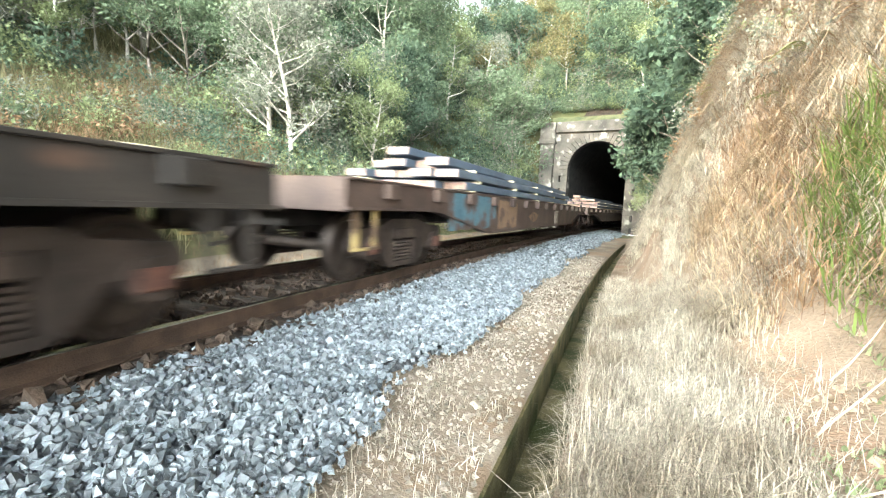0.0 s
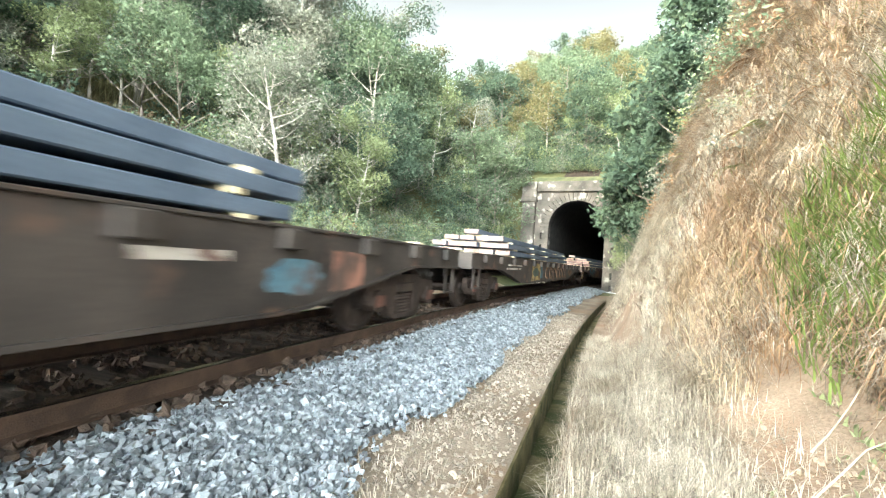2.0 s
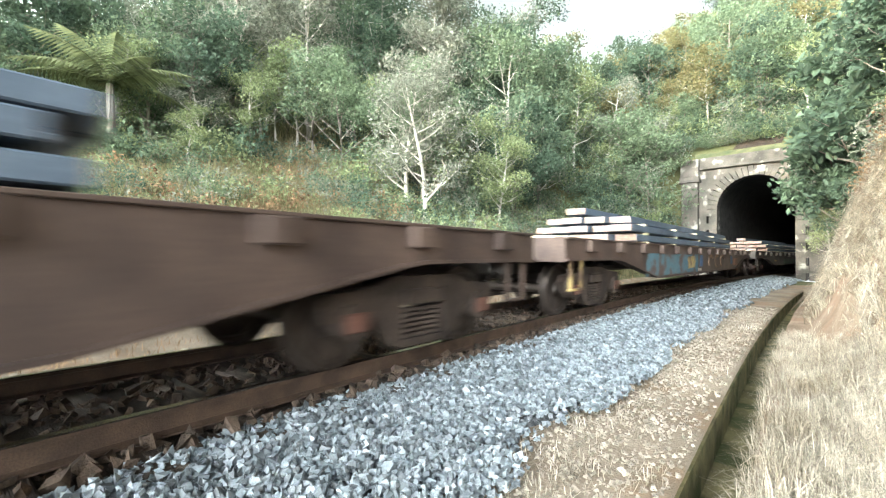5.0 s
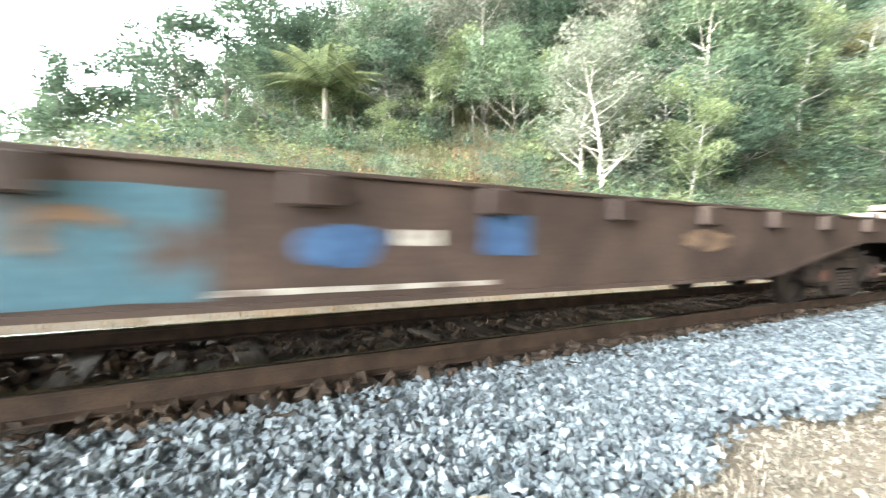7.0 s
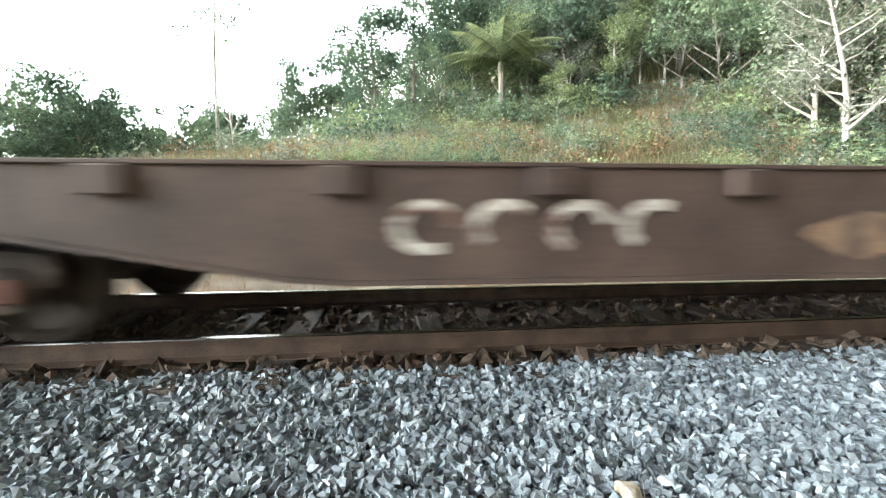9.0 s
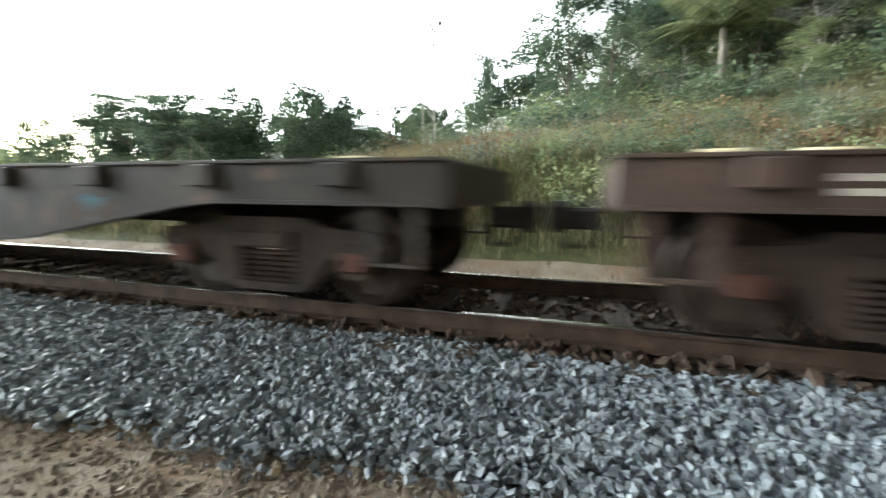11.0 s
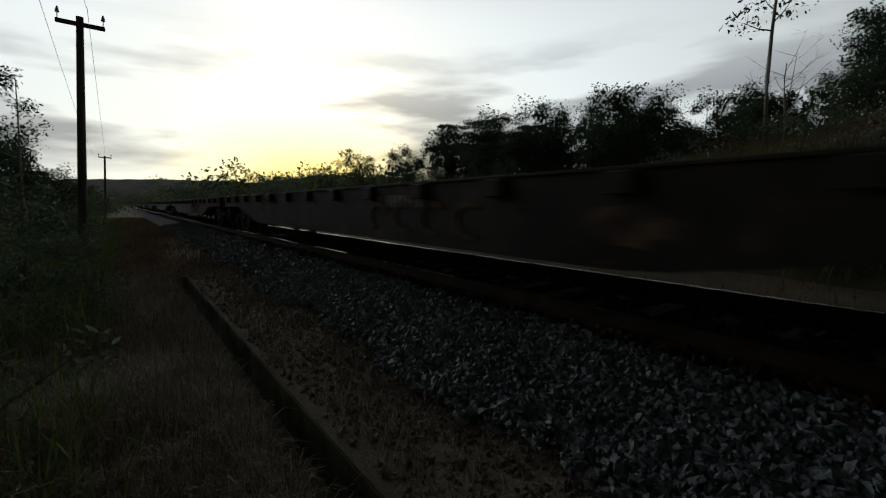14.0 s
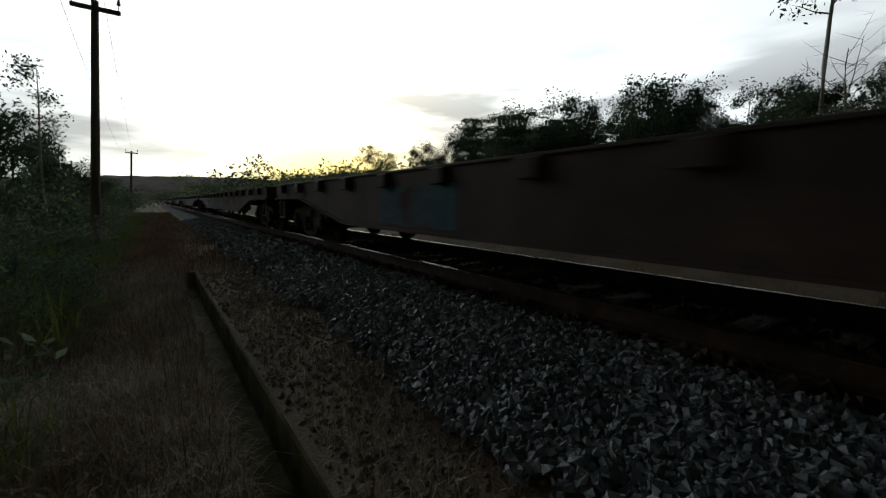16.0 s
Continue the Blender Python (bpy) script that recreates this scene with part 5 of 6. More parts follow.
def make_tree(name, seed, height, reach, limbs, per, leaf, mat, bark="bark", clump=0.75, base=None, start=0.35, flat=0.8, lean=0.3, sub=2):
    rng = np.random.default_rng(seed)
    tree = new(name)
    v, f, tips = branches(rng, height, (rng.normal(0, lean), rng.normal(0, lean)), limbs, reach, base or height * 0.016, start, sub)
    ob = new("trunk", mesh_of("trunk", v, f, M[bark], smooth=True))
    ob.parent = tree
    if per:
        c = np.array([tuple(t) for t in tips])
        lv, lf = foliage(rng, c, clump * rng.uniform(0.6, 1.3, len(c)), per, leaf, flat)
        ob = new("crown", mesh_of("crown", lv, lf, M[mat]))
        ob.parent = tree
    return tree


def make_shrub(seed, size, mat, clumps=16, per=50, leaf=0.15):
    rng = np.random.default_rng(seed)
    s = new("shrub")
    c = rng.normal(0, 1, (clumps, 3)) * np.array([0.5, 0.5, 0.3]) * size
    c[:, 2] = np.abs(c[:, 2]) + 0.35 * size
    stems_v, stems_f = [], []
    for p in c[:8]:
        v, f = bez([(0, 0, -0.3, 0.03 * size), (p[0] * 0.5, p[1] * 0.5, p[2] * 0.5, 0.02 * size), (*p, 0.006 * size)], 4, "", None)
        stems_f += [tuple(i + len(stems_v) for i in q) for q in f]
        stems_v += v
    ob = new("stem", mesh_of("stem", stems_v, stems_f, M["bark"]))
    ob.parent = s
    v, f = foliage(rng, c, 0.42 * size * rng.uniform(0.6, 1.2, clumps), per, leaf, 0.85)
    ob = new("foliage", mesh_of("foliage", v, f, M[mat]))
    ob.parent = s
    return s


def make_palm(seed, height):
    rng = np.random.default_rng(seed)
    palm = new("palm_tree")
    v, f = bez([(0, 0, -0.4, 0.2), (0.1, 0, height * 0.5, 0.15), (0.15, 0.1, height, 0.13)], 8, "", None)
    new("trunk", mesh_of("trunk", v, f, M["bark"])).parent = palm
    for i in range(16):
        a, up = i * 2.4, rng.uniform(0.45, 1.4)
        verts, faces = [], []
        n = 26
        for j in range(n):
            t = j / (n - 1)
            ln = 2.8
            r, z = ln * t * math.cos(up * (1 - t)), ln * (t * math.sin(up) - 0.62 * t * t)
            c = Vector((0.15 + math.cos(a) * r, 0.1 + math.sin(a) * r, height + z))
            w = 0.75 * math.sin(math.pi * min(t * 0.9 + 0.1, 1))
            for sgn in (1, -1):
                o = Vector((-math.sin(a) * sgn, math.cos(a) * sgn, -0.6)) * w + Vector((math.cos(a), math.sin(a), 0)) * 0.25
                k = len(verts)
                verts += [c, c + Vector((math.cos(a), math.sin(a), 0)) * 0.14, c + o]
                faces.append((k, k + 1, k + 2))
        new("frond", mesh_of("frond", verts, faces, M["palm"])).parent = palm
    return palm


def make_agave(seed):
    rng = np.random.default_rng(seed)
    verts, faces = [], []
    for i in range(34):
        a, up = i * 2.4, rng.uniform(0.2, 1.3)
        d = Vector((math.cos(a), math.sin(a), 0))
        s = Vector((-math.sin(a), math.cos(a), 0)) * 0.035
        ln = rng.uniform(0.5, 0.9)
        pts = [d * ln * t * math.cos(up) + Vector((0, 0, ln * (t * math.sin(up) - 0.55 * t * t))) for t in (0, 0.5, 1)]
        k = len(verts)
        verts += [pts[0] - s, pts[0] + s, pts[1] - s, pts[1] + s, pts[2]]
        faces += [(k, k + 1, k + 3), (k, k + 3, k + 2), (k + 2, k + 3, k + 4)]
    return new("spiky_plant", mesh_of("spiky_plant", verts, faces, M["leaf_grey"]))


def make_fern(seed, mat):
    """A clump of drooping fronds with narrow leaflets."""
    rng = np.random.default_rng(seed)
    fern = new("fern")
    for i in range(9):
        a, up, ln = i * 2.4 + rng.uniform(-0.3, 0.3), rng.uniform(0.5, 1.2), rng.uniform(0.6, 0.95)
        d, sd = Vector((math.cos(a), math.sin(a), 0)), Vector((-math.sin(a), math.cos(a), 0))
        verts, faces = [], []
        for j in range(15):
            t = (j + 1) / 15
            c = d * ln * t * math.cos(up) + Vector((0, 0, ln * (t * math.sin(up) - 0.75 * t * t)))
            w = 0.17 * (1 - t) ** 0.7 + 0.015
            for sgn in (1, -1):
                k = len(verts)
                verts += [c - d * 0.017, c + d * 0.017, c + sd * sgn * w + d * 0.05 - Vector((0, 0, 0.04))]
                faces.append((k, k + 1, k + 2))
        new("frond", mesh_of("frond", verts, faces, M[mat])).parent = fern
    return fern


def plant(proto, x, y, s=1.0, turn=0.0, label="", category="tree", group="", sink=0.0, z=None):
    zz = gz(x, y) if z is None else z
    m = pose(x, y, zz - sink, 0, 0, turn)
    ob = copy_thing(proto, m)
    ob.scale = (s, s, s * 1.0)
    return tagged(ob, label, category, group)


PROTO = {
    "dark": [make_tree("broadleaf_tree", 31 + i, 6.5 + i, 2.5, 16, 75, 0.22, "leaf_dark", clump=0.85, start=0.2) for i in range(3)],
    "mid": [make_tree("broadleaf_tree", 41 + i, 5.5 + i * 0.8, 2.1, 15, 75, 0.19, "leaf_mid", clump=0.75, start=0.18) for i in range(3)],
    "light": [make_tree("slender_tree", 51 + i, 5.2 + i * 0.6, 1.5, 14, 75, 0.14, "leaf_light", "pale_bark", clump=0.6, start=0.28) for i in range(2)],
    "grey": [make_tree("slender_tree", 61 + i, 5.8 + i * 0.6, 1.5, 14, 70, 0.13, "leaf_grey", "pale_bark", clump=0.6, start=0.15) for i in range(2)],
    "gold": [make_tree("golden_tree", 71 + i, 7.0, 2.3, 11, 70, 0.24, "leaf_sun_gold", "pale_bark", clump=0.85) for i in range(2)],
    "bare": [make_tree("bare_tree", 81, 5.0, 2.2, 12, 0, 0, "", "pale_bark", sub=4)],
    "umbrella": [make_tree("umbrella_tree", 121, 4.6, 3.2, 12, 150, 0.15, "leaf_dark", clump=0.75, start=0.55, flat=0.25, sub=3)],
    "thin": [make_tree("tall_thin_tree", 131, 12.0, 1.5, 12, 20, 0.2, "leaf_dark", "pale_bark", clump=0.7, start=0.5, base=0.11, lean=0.25)],
    "shrub_mid": [make_shrub(91 + i, 1.5, "leaf_mid") for i in range(2)],
    "shrub_dark": [make_shrub(95, 1.7, "leaf_dark")],
    "shrub_light": [make_shrub(97 + i, 1.3, "leaf_light", leaf=0.12) for i in range(2)],
    "shrub_grey": [make_shrub(101, 1.2, "leaf_grey", leaf=0.11)],
    "shrub_straw": [make_shrub(105, 1.0, "straw_brown", leaf=0.12, per=30)],
    "palm": [make_palm(111, 3.0)],
    "spiky": [make_agave(115)],
    "fern": [make_fern(141, "straw_brown"), make_fern(142, "straw_gold")],
    "fern_green": [make_fern(143, "fern_green"), make_fern(144, "fern_green")],
    "bigleaf": [make_tree("broadleaf_tree", 151 + i, 6.0 + i, 2.2, 18, 46, 0.36, "leaf_dark", clump=0.8, start=0.12, sub=3) for i in range(2)],
    "tall": [make_tree("tall_forest_tree", 161 + i, 11.0 + i, 2.4, 22, 70, 0.2, m, "pale_bark", clump=0.85, start=0.25, base=0.14, sub=3) for i, m in enumerate(("leaf_mid", "leaf_grey", "leaf_dark"))],
}
LABELS = {"umbrella": "flat-crowned tree with layered dark branches", "thin": "tall thin tree with pale trunk and sparse leaves",
          "dark": "dark green broadleaf tree on the hillside", "mid": "green broadleaf tree on the hillside", "light": "light green slender tree with pale trunk",
          "grey": "grey-green slender tree with thin pale stems", "gold": "tree with evening sun painted into its golden leaves above the tunnel", "bare": "bare pale tree without leaves", "fern": "dry brown fern drooping from the cut slope", "fern_green": "fading green fern on the cut slope",
          "bigleaf": "dense tree with large dark green leaves beside the tunnel", "tall": "tall forest tree with a pale trunk on the hillside",
          "shrub_mid": "green leafy shrub on the hillside", "shrub_dark": "dark green dense shrub on the hillside", "shrub_light": "light green shrub on the bank",
          "shrub_grey": "grey-green shrub on the bank", "shrub_straw": "dry brown shrub on the slope", "palm": "small palm tree with drooping fronds", "spiky": "spiky grey-green agave on the bank"}


def put(kind, x, y, s=1.0, rng=random, **more):
    protos = PROTO[kind]
    cat = "shrub" if "shrub" in kind else "palm" if kind == "palm" else "plant" if kind == "spiky" else "fern" if "fern" in kind else "tree"
    return plant(protos[rng.randrange(len(protos))], x, y, s, rng.uniform(0, 360), LABELS[kind], cat, "shrubs" if cat == "shrub" else "ferns on the slope" if cat == "fern" else "trees", **more)


def thicket(places, rng, kinds=("shrub_mid", "shrub_dark", "shrub_light", "shrub_grey")):
    """Shrubs too many to tell apart, joined by kind into one mesh each."""
    for n, kind in enumerate(kinds):
        leaves = [o for o in PROTO[kind][0].children if o.name.startswith("foliage")][0].data
        vs, fs, count = [], [], 0
        for x, y, s in places[n::len(kinds)]:
            me = leaves
            v = np.empty(len(me.vertices) * 3, np.float32)
            me.vertices.foreach_get("co", v)
            v = v.reshape(-1, 3)
            a = rng.uniform(0, 6.28)
            turn = np.array([(math.cos(a), -math.sin(a), 0), (math.sin(a), math.cos(a), 0), (0, 0, 1)])
            f = np.empty(len(me.polygons) * 3, np.int32)
            me.polygons.foreach_get("vertices", f)
            leaf = v.reshape(-1, 4, 3)[::2]
            mid = leaf.mean(1, keepdims=True)
            v = (mid + (leaf - mid) * 1.3).reshape(-1, 3)
            vs.append(v @ turn.T * s + (x, y, gz(x, y) - 0.1))
            fs.append(f.reshape(-1, 3)[:len(v) // 2] + count)
            count += len(v)
        ob = new("undergrowth", mesh_of("undergrowth", np.concatenate(vs), np.concatenate(fs), leaves.materials[0]))
        tagged(ob, LABELS[kind].replace("shrub", "undergrowth"), "undergrowth", kind="stuff")


def build_woods():
    rng = random.Random(77)
    # wooded hillside to the left of the line
    for i in range(280):
        y = rng.uniform(2, 66)
        u = 12 + 42 * rng.random() ** 1.15
        if 13 < y < 34:
            u = 8.5 + 42 * rng.random() ** 1.2
        if y < 13 and u < 17:
            continue
        # light and grey kinds outnumber dark ones, standing in for haze
        kind = rng.choices(["dark", "mid", "light", "grey", "bare", "gold"], [1.6, 3, 4, 4, 0.9, 0.25 if y < 40 else 2])[0]
        put(kind, line_x(min(y, 60)) - u, y, rng.uniform(0.7, 1.1), rng)
    for i in range(60):
        y = rng.uniform(-40, 2)
        u = 20 + 26 * rng.random()
        put(rng.choices(["dark", "mid", "grey"], [5, 3, 1])[0], -u, y, rng.uniform(0.48, 0.66) * (1 + 0.5 * smooth(-6, 2, y)), rng)
    for i in range(90):
        y = rng.uniform(-22, 34)
        u = 5.5 + 12 * rng.random() ** 1.2
        if y > 14:
            u = 4.4 + 9 * rng.random()
        small = 0.5 if u < 13 and y < 13 else 1.0
        kind = rng.choices(["shrub_mid", "shrub_dark", "shrub_light", "shrub_grey", "shrub_straw"], [3, 2 * small, 2.5, 2.5, 1.0])[0]
        put(kind, line_x(y) - u, y, rng.uniform(0.6, 1.2) * small, rng)
    thicket([(line_x(min(y, 60)) - u, y, rng.uniform(0.7, 1.3)) for u, y in ((15 + 38 * rng.random(), rng.uniform(-30, 50)) for _ in range(330))], rng)
    # above the tunnel
    for i in range(125):
        x = rng.uniform(-20, 26)
        y = rng.uniform(38, 80)
        kind = rng.choices(["gold", "mid", "light", "dark"], [4, 3, 3, 2])[0]
        put(kind, x, y, rng.uniform(0.75, 1.3), rng)
    thicket([(rng.uniform(-11, 15), rng.uniform(35.6, 52), rng.uniform(0.6, 1.2)) for _ in range(260)], rng)
    thicket([(line_x(y) - rng.uniform(4.8, 13), y, rng.uniform(0.5, 1.0)) for y in (rng.uniform(24, 35.5) for _ in range(90))], rng)
    thicket([(line_x(y) + rng.uniform(6.5, 16), y, rng.uniform(0.5, 1.1)) for y in (rng.uniform(17, 36) for _ in range(110))], rng)
    # trees crowding the right shoulder of the portal
    for x, y, s, kind in ((6.4, 27.5, 0.85, "dark"), (6.9, 30.5, 0.95, "dark"), (7.2, 22.5, 0.7, "dark"), (6.7, 20.5, 0.5, "mid"), (6.0, 25.5, 0.6, "dark"), (6.2, 29, 0.7, "dark"), (6.6, 22.5, 0.5, "mid"), (6.3, 32.5, 0.7, "mid"), (7.2, 27, 0.8, "dark"), (8.2, 26, 0.8, "dark"), (7.3, 30, 0.85, "mid"), (9.5, 22.5, 0.75, "dark"), (11, 27, 0.95, "dark"), (8.6, 33, 0.9, "mid"), (12.5, 19, 0.8, "mid"), (6.9, 33.5, 0.6, "light"), (13, 32, 1.0, "dark")):
        put(kind, x, y, s, rng)
    for i in range(26):
        y = rng.uniform(20, 34)
        put(rng.choice(["shrub_mid", "shrub_dark", "shrub_light", "shrub_straw"]), line_x(y) + rng.uniform(4.6, 7.5), y, rng.uniform(0.4, 0.9), rng)
    thicket([(line_x(y) + rng.uniform(5.2, 9.5), y, rng.uniform(0.3, 0.75)) for y in (rng.uniform(11, 28) for _ in range(90))], rng, ("shrub_straw", "shrub_grey"))
    thicket([(-rng.uniform(4.8, 17), rng.uniform(-8, 18), rng.uniform(0.3, 0.75)) for _ in range(400)], rng, ("shrub_grey", "shrub_straw", "shrub_grey", "shrub_light", "shrub_straw"))
    thicket([(line_x(y) - rng.uniform(4.6, 13), y, rng.uniform(0.4, 0.85)) for y in (rng.uniform(10, 26) for _ in range(150))], rng)
    # thick cover on the shoulder and crown of the tunnel
    thicket([(rng.uniform(-12, 2), rng.uniform(35.8, 46), rng.uniform(0.8, 1.4)) for _ in range(170)], rng)
    for i in range(26):
        put(rng.choice(["mid", "light", "grey", "gold"]), rng.uniform(-14, 3), rng.uniform(36.5, 46), rng.uniform(0.5, 0.9), rng)
    thicket([(line_x(y) - rng.uniform(4.7, 9), y, rng.uniform(0.5, 0.9)) for y in (rng.uniform(30, 35.4) for _ in range(90))], rng)
    thicket([(rng.uniform(-3, 7), rng.uniform(35.9, 38), rng.uniform(0.4, 0.7)) for _ in range(60)], rng)
    thicket([(line_x(34.5) - rng.uniform(4.3, 9), rng.uniform(33.2, 36.4), rng.uniform(0.5, 0.9)) for _ in range(120)], rng)
    for x, y, s, kind in ((-4.1, 33.4, 1.15, "mid"), (-3.9, 34.3, 1.25, "grey"), (-5.4, 33.0, 1.2, "mid"), (-3.4, 33.2, 0.7, "light"), (-6.8, 33.6, 1.2, "grey"), (-5.2, 33.8, 0.8, "mid"), (-3.4, 35.9, 0.6, "light"), (-6.4, 32.6, 0.8, "light"), (-2.2, 36.6, 0.55, "mid"), (0.5, 37.2, 0.5, "grey")):
        put(kind, x, y, s, rng)
    # growth round the palm and along the brow of the bank
    thicket([(-rng.uniform(12.5, 23), rng.uniform(-3, 11), rng.uniform(0.6, 1.1)) for _ in range(80)], rng)
    for x, y, s, kind in ((-17.5, 6.8, 0.8, "mid"), (-18.2, 4.2, 0.75, "light"), (-16.8, 8.6, 0.8, "grey"), (-19.5, 7.6, 0.95, "mid"), (-17.8, 2.4, 0.6, "mid"), (-15.8, 10.4, 0.8, "light"), (-21, 5.6, 1.0, "dark"), (-20.5, 10, 1.0, "mid"), (-14.6, 7.4, 0.5, "light")):
        put(kind, x, y, s, rng)
    # tall trees that make the skyline
    for x, y, s, kind in ((-25.8, 30, 1.3, "grey"), (-22.4, 30, 1.25, "mid"), (-19.1, 30, 1.3, "light"), (-16.4, 30.5, 1.3, "mid"), (-13.7, 31, 1.35, "grey"), (-11.2, 31.5, 1.3, "mid"), (-8.7, 32, 1.3, "light"), (-10.5, 45, 1.35, "mid"), (-8.0, 46, 1.3, "grey"), (-4.0, 47, 1.1, "gold"), (-29, 27, 1.3, "light"), (-24, 24, 1.3, "grey")):
        put(kind, x, y, s, rng)
    # the tree that overhangs the mouth of the tunnel
    for x, y, s, kind in ((6.1, 22, 1.0, "bigleaf"), (5.6, 23.8, 0.8, "bigleaf"), (5.5, 26, 0.8, "dark"), (7.4, 20.5, 0.9, "bigleaf"), (6.6, 18.6, 0.6, "bigleaf"), (5.2, 24.5, 0.55, "light")):
        put(kind, x, y, s, rng)
    # ferns and bracken hanging from the face and brow of the cut
    for i in range(80):
        y = rng.uniform(7.0, 18)
        put(rng.choice(["fern", "fern", "fern_green"]), line_x(y) + rng.uniform(5.6, 8.2), y, rng.uniform(0.6, 1.1), rng)
    for i in range(22):
        y = rng.uniform(5, 18)
        put(rng.choice(["shrub_mid", "shrub_light", "shrub_straw"]), line_x(y) + rng.uniform(7.2, 9.6), y, rng.uniform(0.4, 0.8), rng)
    thicket([(line_x(y) + rng.uniform(5.9, 7.7), y, rng.uniform(0.3, 0.6)) for y in (rng.uniform(8, 17) for _ in range(60))], rng, ("shrub_mid", "shrub_straw", "shrub_light", "shrub_straw", "shrub_grey"))
    # forest that closes the view above the line of the bank
    for i in range(30):
        a = radians(24 + 48 * (i + rng.random() * 0.7) / 30)
        d = rng.uniform(26, 36)
        put("tall", 3.9 - d * math.sin(a), 0.4 + d * math.cos(a), rng.uniform(0.85, 1.15), rng)
    # low weeds and agaves along the foot and face of the bank
    for i in range(60):
        put(rng.choice(["spiky", "spiky", "shrub_dark", "shrub_mid", "shrub_light"]), -rng.uniform(4.9, 10), rng.uniform(-9, 14), rng.uniform(0.35, 0.6), rng)
    thicket([(line_x(y) + rng.uniform(5.8, 9.5), y, rng.uniform(0.2, 0.5)) for y in (rng.uniform(9, 22) for _ in range(90))], rng, ("shrub_straw", "shrub_straw", "shrub_straw", "shrub_grey"))
    # weeds crowding the verge by the pole
    for i in range(70):
        y = rng.uniform(-34, -4)
        put(rng.choice(["shrub_mid", "shrub_dark", "shrub_dark", "spiky"]), rng.uniform(4.7, 8.5) - 0.01 * y, y, rng.uniform(0.2, 0.5), rng)
    # marked plants of the bank
    put("grey", -7.6, 13.4, 1.05, rng)
    put("light", -8.2, 20.0, 1.05, rng)
    put("light", -7.0, 18.4, 0.9, rng)
    put("grey", -9.5, 15.6, 1.1, rng)
    put("palm", -15.6, 5.2, 0.95, rng)
    for x, y in ((-5.6, 6.8), (-6.2, 5.2), (-5.2, 8.0), (-6.0, 3.6), (-5.4, 2.2), (-6.6, 7.4)):
        put("spiky", x, y, rng.uniform(0.8, 1.2), rng)
    for x, y, s in ((-19.5, 1.5, 1.0), (-18.5, -0.6, 0.8), (-22.5, 3.4, 1.05), (-22, -2.5, 0.75), (-24, -5, 0.7)):
        put("dark", x, y, s, rng)
    put("bare", -15.5, -6.6, 0.8, rng)
    distant = [(rng.uniform(-130, 90), rng.uniform(-360, -230), rng.uniform(3.0, 5.5)) for _ in range(110)]
    # looking back: woods to the left of the line, dropping away
    for i in range(95):
        y = -12 - 110 * rng.random() ** 1.6
        u = rng.uniform(15, 34) + max(0, (-y - 40) * 0.1)
        if y < -48:
            distant.append((-u, y, rng.uniform(2.0, 3.2)))
        else:
            put(rng.choice(["dark", "mid", "dark"]), -u, y, rng.uniform(0.55, 0.8), rng)
    for i in range(46):
        y = rng.uniform(-220, -30)
        x = rng.uniform(7.5, 24) - y * 0.01
        if y < -60:
            distant.append((x, y, rng.uniform(2.0, 3.4)))
        else:
            put(rng.choice(["dark", "mid", "grey"]), x, y, rng.uniform(0.45, 0.85), rng)
    for i in range(60):
        y = rng.uniform(-48, -6)
        put(rng.choice(["shrub_mid", "shrub_light", "shrub_grey", "shrub_dark"]), rng.uniform(5.7, 9), y, rng.uniform(0.3, 0.75), rng)
    thicket([(rng.uniform(6.0, 22), -18 - 190 * rng.random() ** 1.4, rng.uniform(0.7, 1.5)) for _ in range(190)], rng)
    thicket([(-rng.uniform(9, 30), rng.uniform(-110, -14), rng.uniform(0.6, 1.1)) for _ in range(150)], rng)
    for x, y, s in ((12.5, -38, 1.15), (14.5, -34, 1.0), (16, -41, 1.2), (11.0, -47, 0.9), (10.5, -36, 0.8)):
        put("dark", x, y, s, rng)
    distant += [(rng.uniform(-75, -9), rng.uniform(-230, -120), rng.uniform(3.5, 6.0)) for _ in range(60)]
    distant += [(rng.uniform(-260, -20), rng.uniform(-450, -400), rng.uniform(5.0, 9.0)) for _ in range(80)]
    thicket(distant, rng)
    put("umbrella", -11.6, -20.4, 0.8, rng)
    put("umbrella", -13.6, -19.0, 0.74, rng)
    put("thin", -16.6, -7.4, 0.95, rng)
    put("mid", 6.4, -34.0, 0.55, rng)
    put("dark", 8.2, -33.0, 0.6, rng)
    put("thin", 7.4, -24.0, 0.62, rng)


build_woods()
for group in PROTO.values():
    for proto in group:
        for o in list(proto.children_recursive) + [proto]:
            bpy.data.objects.remove(o)


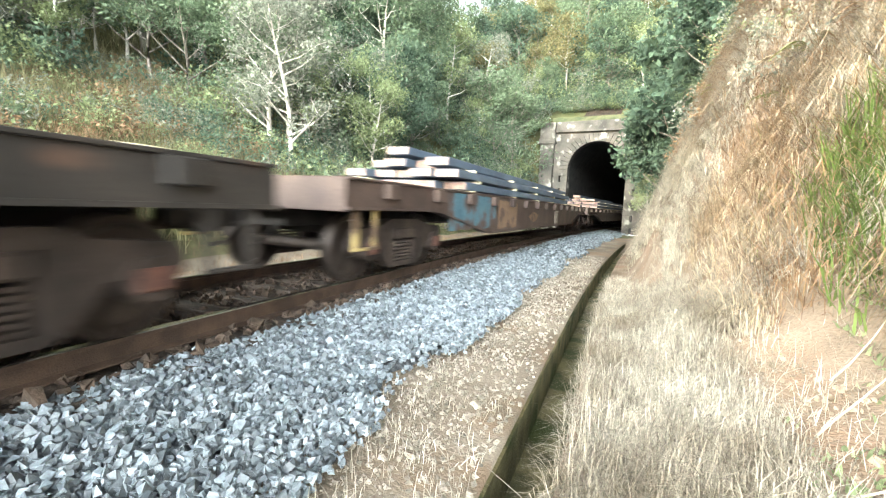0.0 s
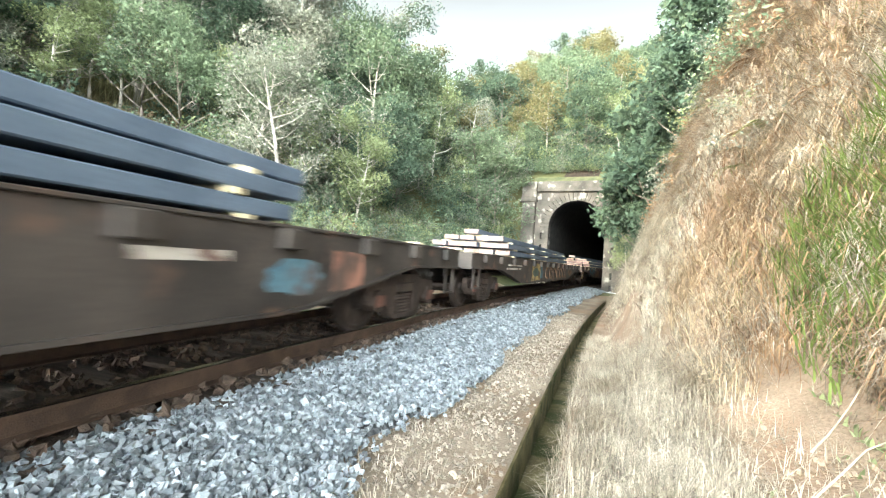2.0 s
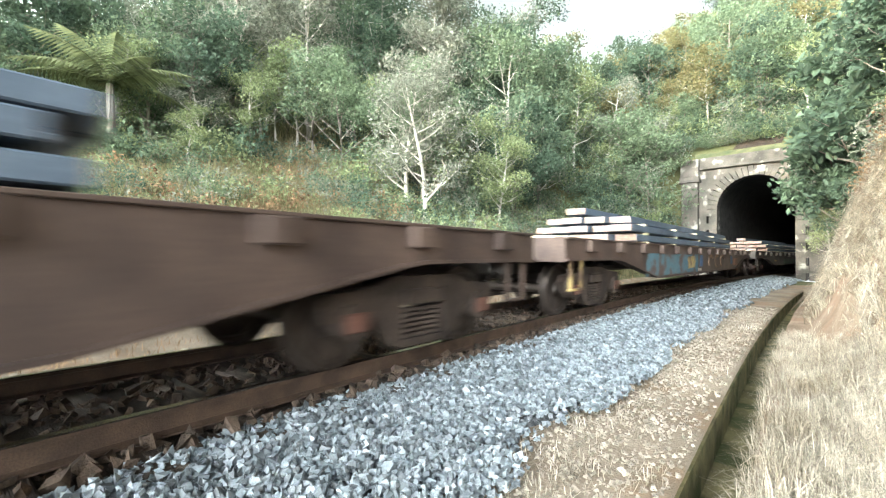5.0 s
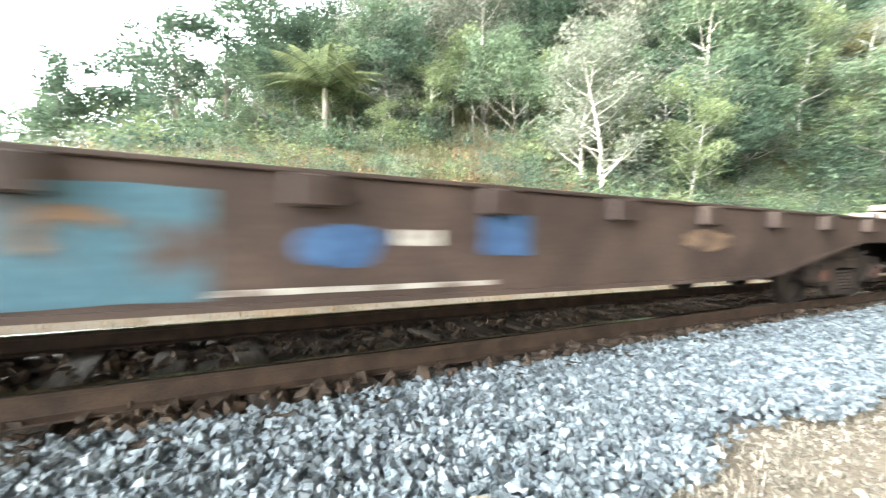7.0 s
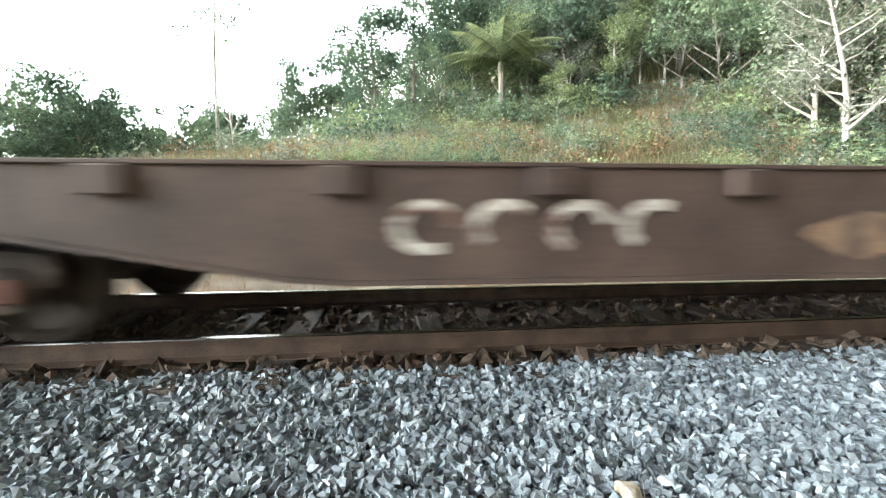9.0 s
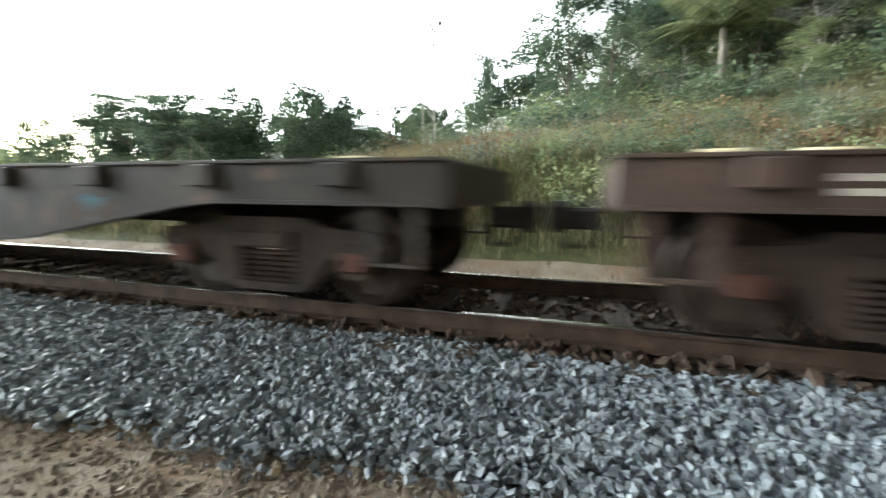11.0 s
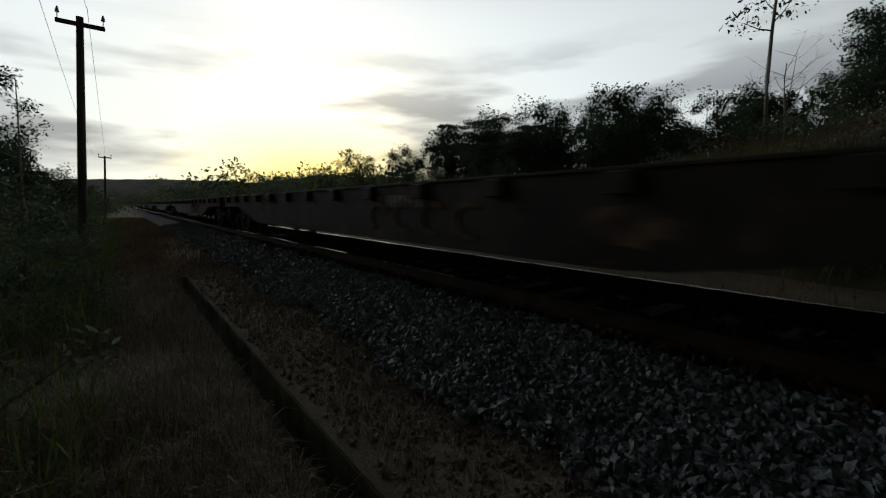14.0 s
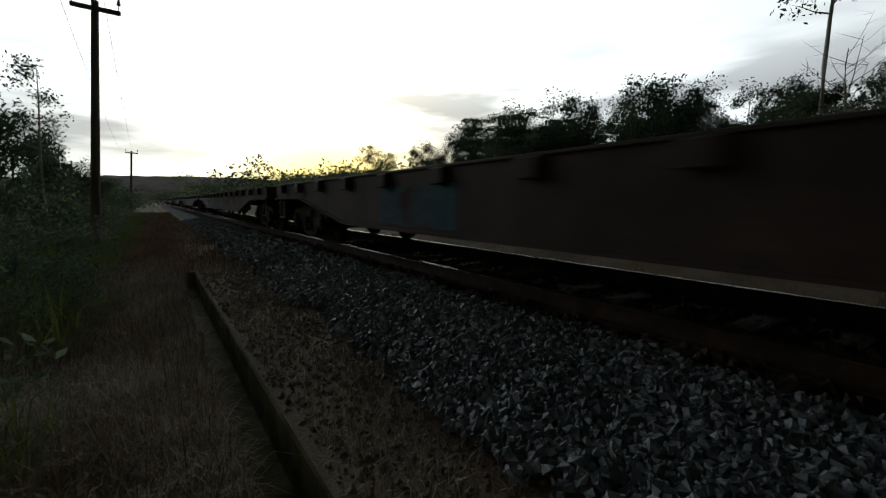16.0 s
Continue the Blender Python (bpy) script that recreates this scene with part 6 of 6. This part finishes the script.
# ---- poles, far hills ----
def build_pole(x, y, height, arm=1.1):
    """A timber line pole with a cross-arm and pin insulators."""
    p = tagged(new("utility_pole"), "weathered timber utility pole with a cross-arm in the verge", "utility pole", "line of utility poles")
    p.matrix_basis = pose(x, y, gz(x, y), 0, -4.0, -6)
    bm = bmesh.new()
    rod(bm, (0, 0, -0.6), (0, 0, height), 0.125, 12, 0.085)
    part("mast", bm, M["pole"], p)
    bar = part("cross_arm", box(bmesh.new(), -arm / 2, arm / 2, -0.15, -0.05, height - 0.22, height - 0.11, 0.01), M["pole"], p)
    for sx in (-0.46, 0.46):
        bm = bmesh.new()
        rod(bm, (sx * arm, -0.1, height - 0.11), (sx * arm, -0.1, height + 0.06), 0.012, 6)
        pin = part("insulator_pin", bm, M["pole"], bar)
        bm = bmesh.new()
        for z, r in ((0.05, 0.055), (0.10, 0.045), (0.15, 0.03)):
            rod(bm, (sx * arm, -0.1, height + z), (sx * arm, -0.1, height + z + 0.055), r, 10, r * 0.7)
        part("insulator", bm, M["ceramic"], bar)
    return p


build_pole(5.4, -17.0, 6.75)
build_pole(5.9, -58.0, 6.6)


def build_far_hills():
    """The ridge behind which the sun goes down, with a town on its flank."""
    # the distant ridge is coloured pale in place of real haze
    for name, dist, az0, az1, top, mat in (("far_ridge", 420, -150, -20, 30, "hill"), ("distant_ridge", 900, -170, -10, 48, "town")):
        verts, faces = [], []
        n = 260
        for i in range(n):
            az = radians(az0 + (az1 - az0) * i / (n - 1))
            h = top * (0.72 + 0.28 * math.sin(i * 0.055 + 1.0) + 0.06 * noise.noise((i * 0.35, dist, 0)))
            if name == "far_ridge":
                h = top * (0.18 + 0.72 * math.exp(-((math.degrees(az) + 111) / 13) ** 2) + 0.05 * noise.noise((i * 0.37, 1, 0)) + 0.03 * noise.noise((i * 1.7, 4, 0)))
            d = dist
            for r, z in ((d, -6), (d * 1.1, h), (d * 1.35, h * 0.9), (d * 1.6, -8)):
                verts.append((r * math.cos(az), r * math.sin(az), z))
        for i in range(n - 1):
            for j in range(3):
                a = i * 4 + j
                faces.append((a, a + 4, a + 5, a + 1))
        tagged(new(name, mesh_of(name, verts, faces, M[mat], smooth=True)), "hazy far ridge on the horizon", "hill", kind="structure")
    rng = random.Random(9)
    bm = bmesh.new()
    for i in range(130):
        az = radians(rng.uniform(-125, -100))
        d = rng.uniform(425, 455)
        x, y = d * math.cos(az), d * math.sin(az)
        t = (d - 420) / 42
        z = -6 + t * 30 * (0.18 + 0.72 * math.exp(-((math.degrees(az) + 111) / 13) ** 2)) + 4.5
        w = rng.uniform(2.5, 5)
        box(bm, x - w, x + w, y - w, y + w, z - 6, z + rng.uniform(0.5, 3))
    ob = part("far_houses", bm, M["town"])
    tagged(ob, "pale houses of a far town on the ridge", "town", kind="stuff")


build_far_hills()


def build_wires():
    """Two thin line wires from the far pole over the near one and up across the bank."""
    for sx in (-0.5, 0.5):
        stops = [(5.9 + sx, -58.0, 6.2), (5.25 + sx, -17.0, 6.5), (9.0 + sx, 16.0, 16.0)]
        pts = []
        for (xa, ya, za), (xb, yb, zb) in zip(stops, stops[1:]):
            for i in range(13):
                t = i / 12
                pts.append((xa + (xb - xa) * t, ya + (yb - ya) * t, za + (zb - za) * t - 1.6 * t * (1 - t), 0.006))
        v, f = bez(pts, 4, "", None)
        tagged(new("line_wire", mesh_of("line_wire", v, f, M["grime"])), "thin dark overhead wire strung between timber poles", "wire", "line wires")


build_wires()


# ---- motion ----
def motions():
    """The train rolls past at a steady speed, into the tunnel."""
    times = [0, 2, 4, 6, 8, 10, 12, 14, 16]

    def rows(k, local=None):
        h = wagon_half(k)
        out = []
        for t in times:
            m = along(wagon_centre(k) + SPEED * t, h)
            out.append((t, m @ local if local is not None else m))
        return out

    for k, wg in WAGONS.items():
        walk(wg, rows(k))
    for ob, local, k in RIDERS:
        walk(ob, rows(k, local))

    # wheels turn with the train, just under a quarter turn from row to row
    step = 2 / FPS / 2
    turn = math.degrees(SPEED * step / 0.42)
    for k in SPUN:
        for ws in [o for o in WAGONS[k].children_recursive if o.name.startswith("wheelset")]:
            at = ws.location.copy()
            walk(ws, [(i * step, pose(*at, -(i * turn) % 360)) for i in range(int(16 / step) + 1)])


SPUN = range(0, 12)
motions()
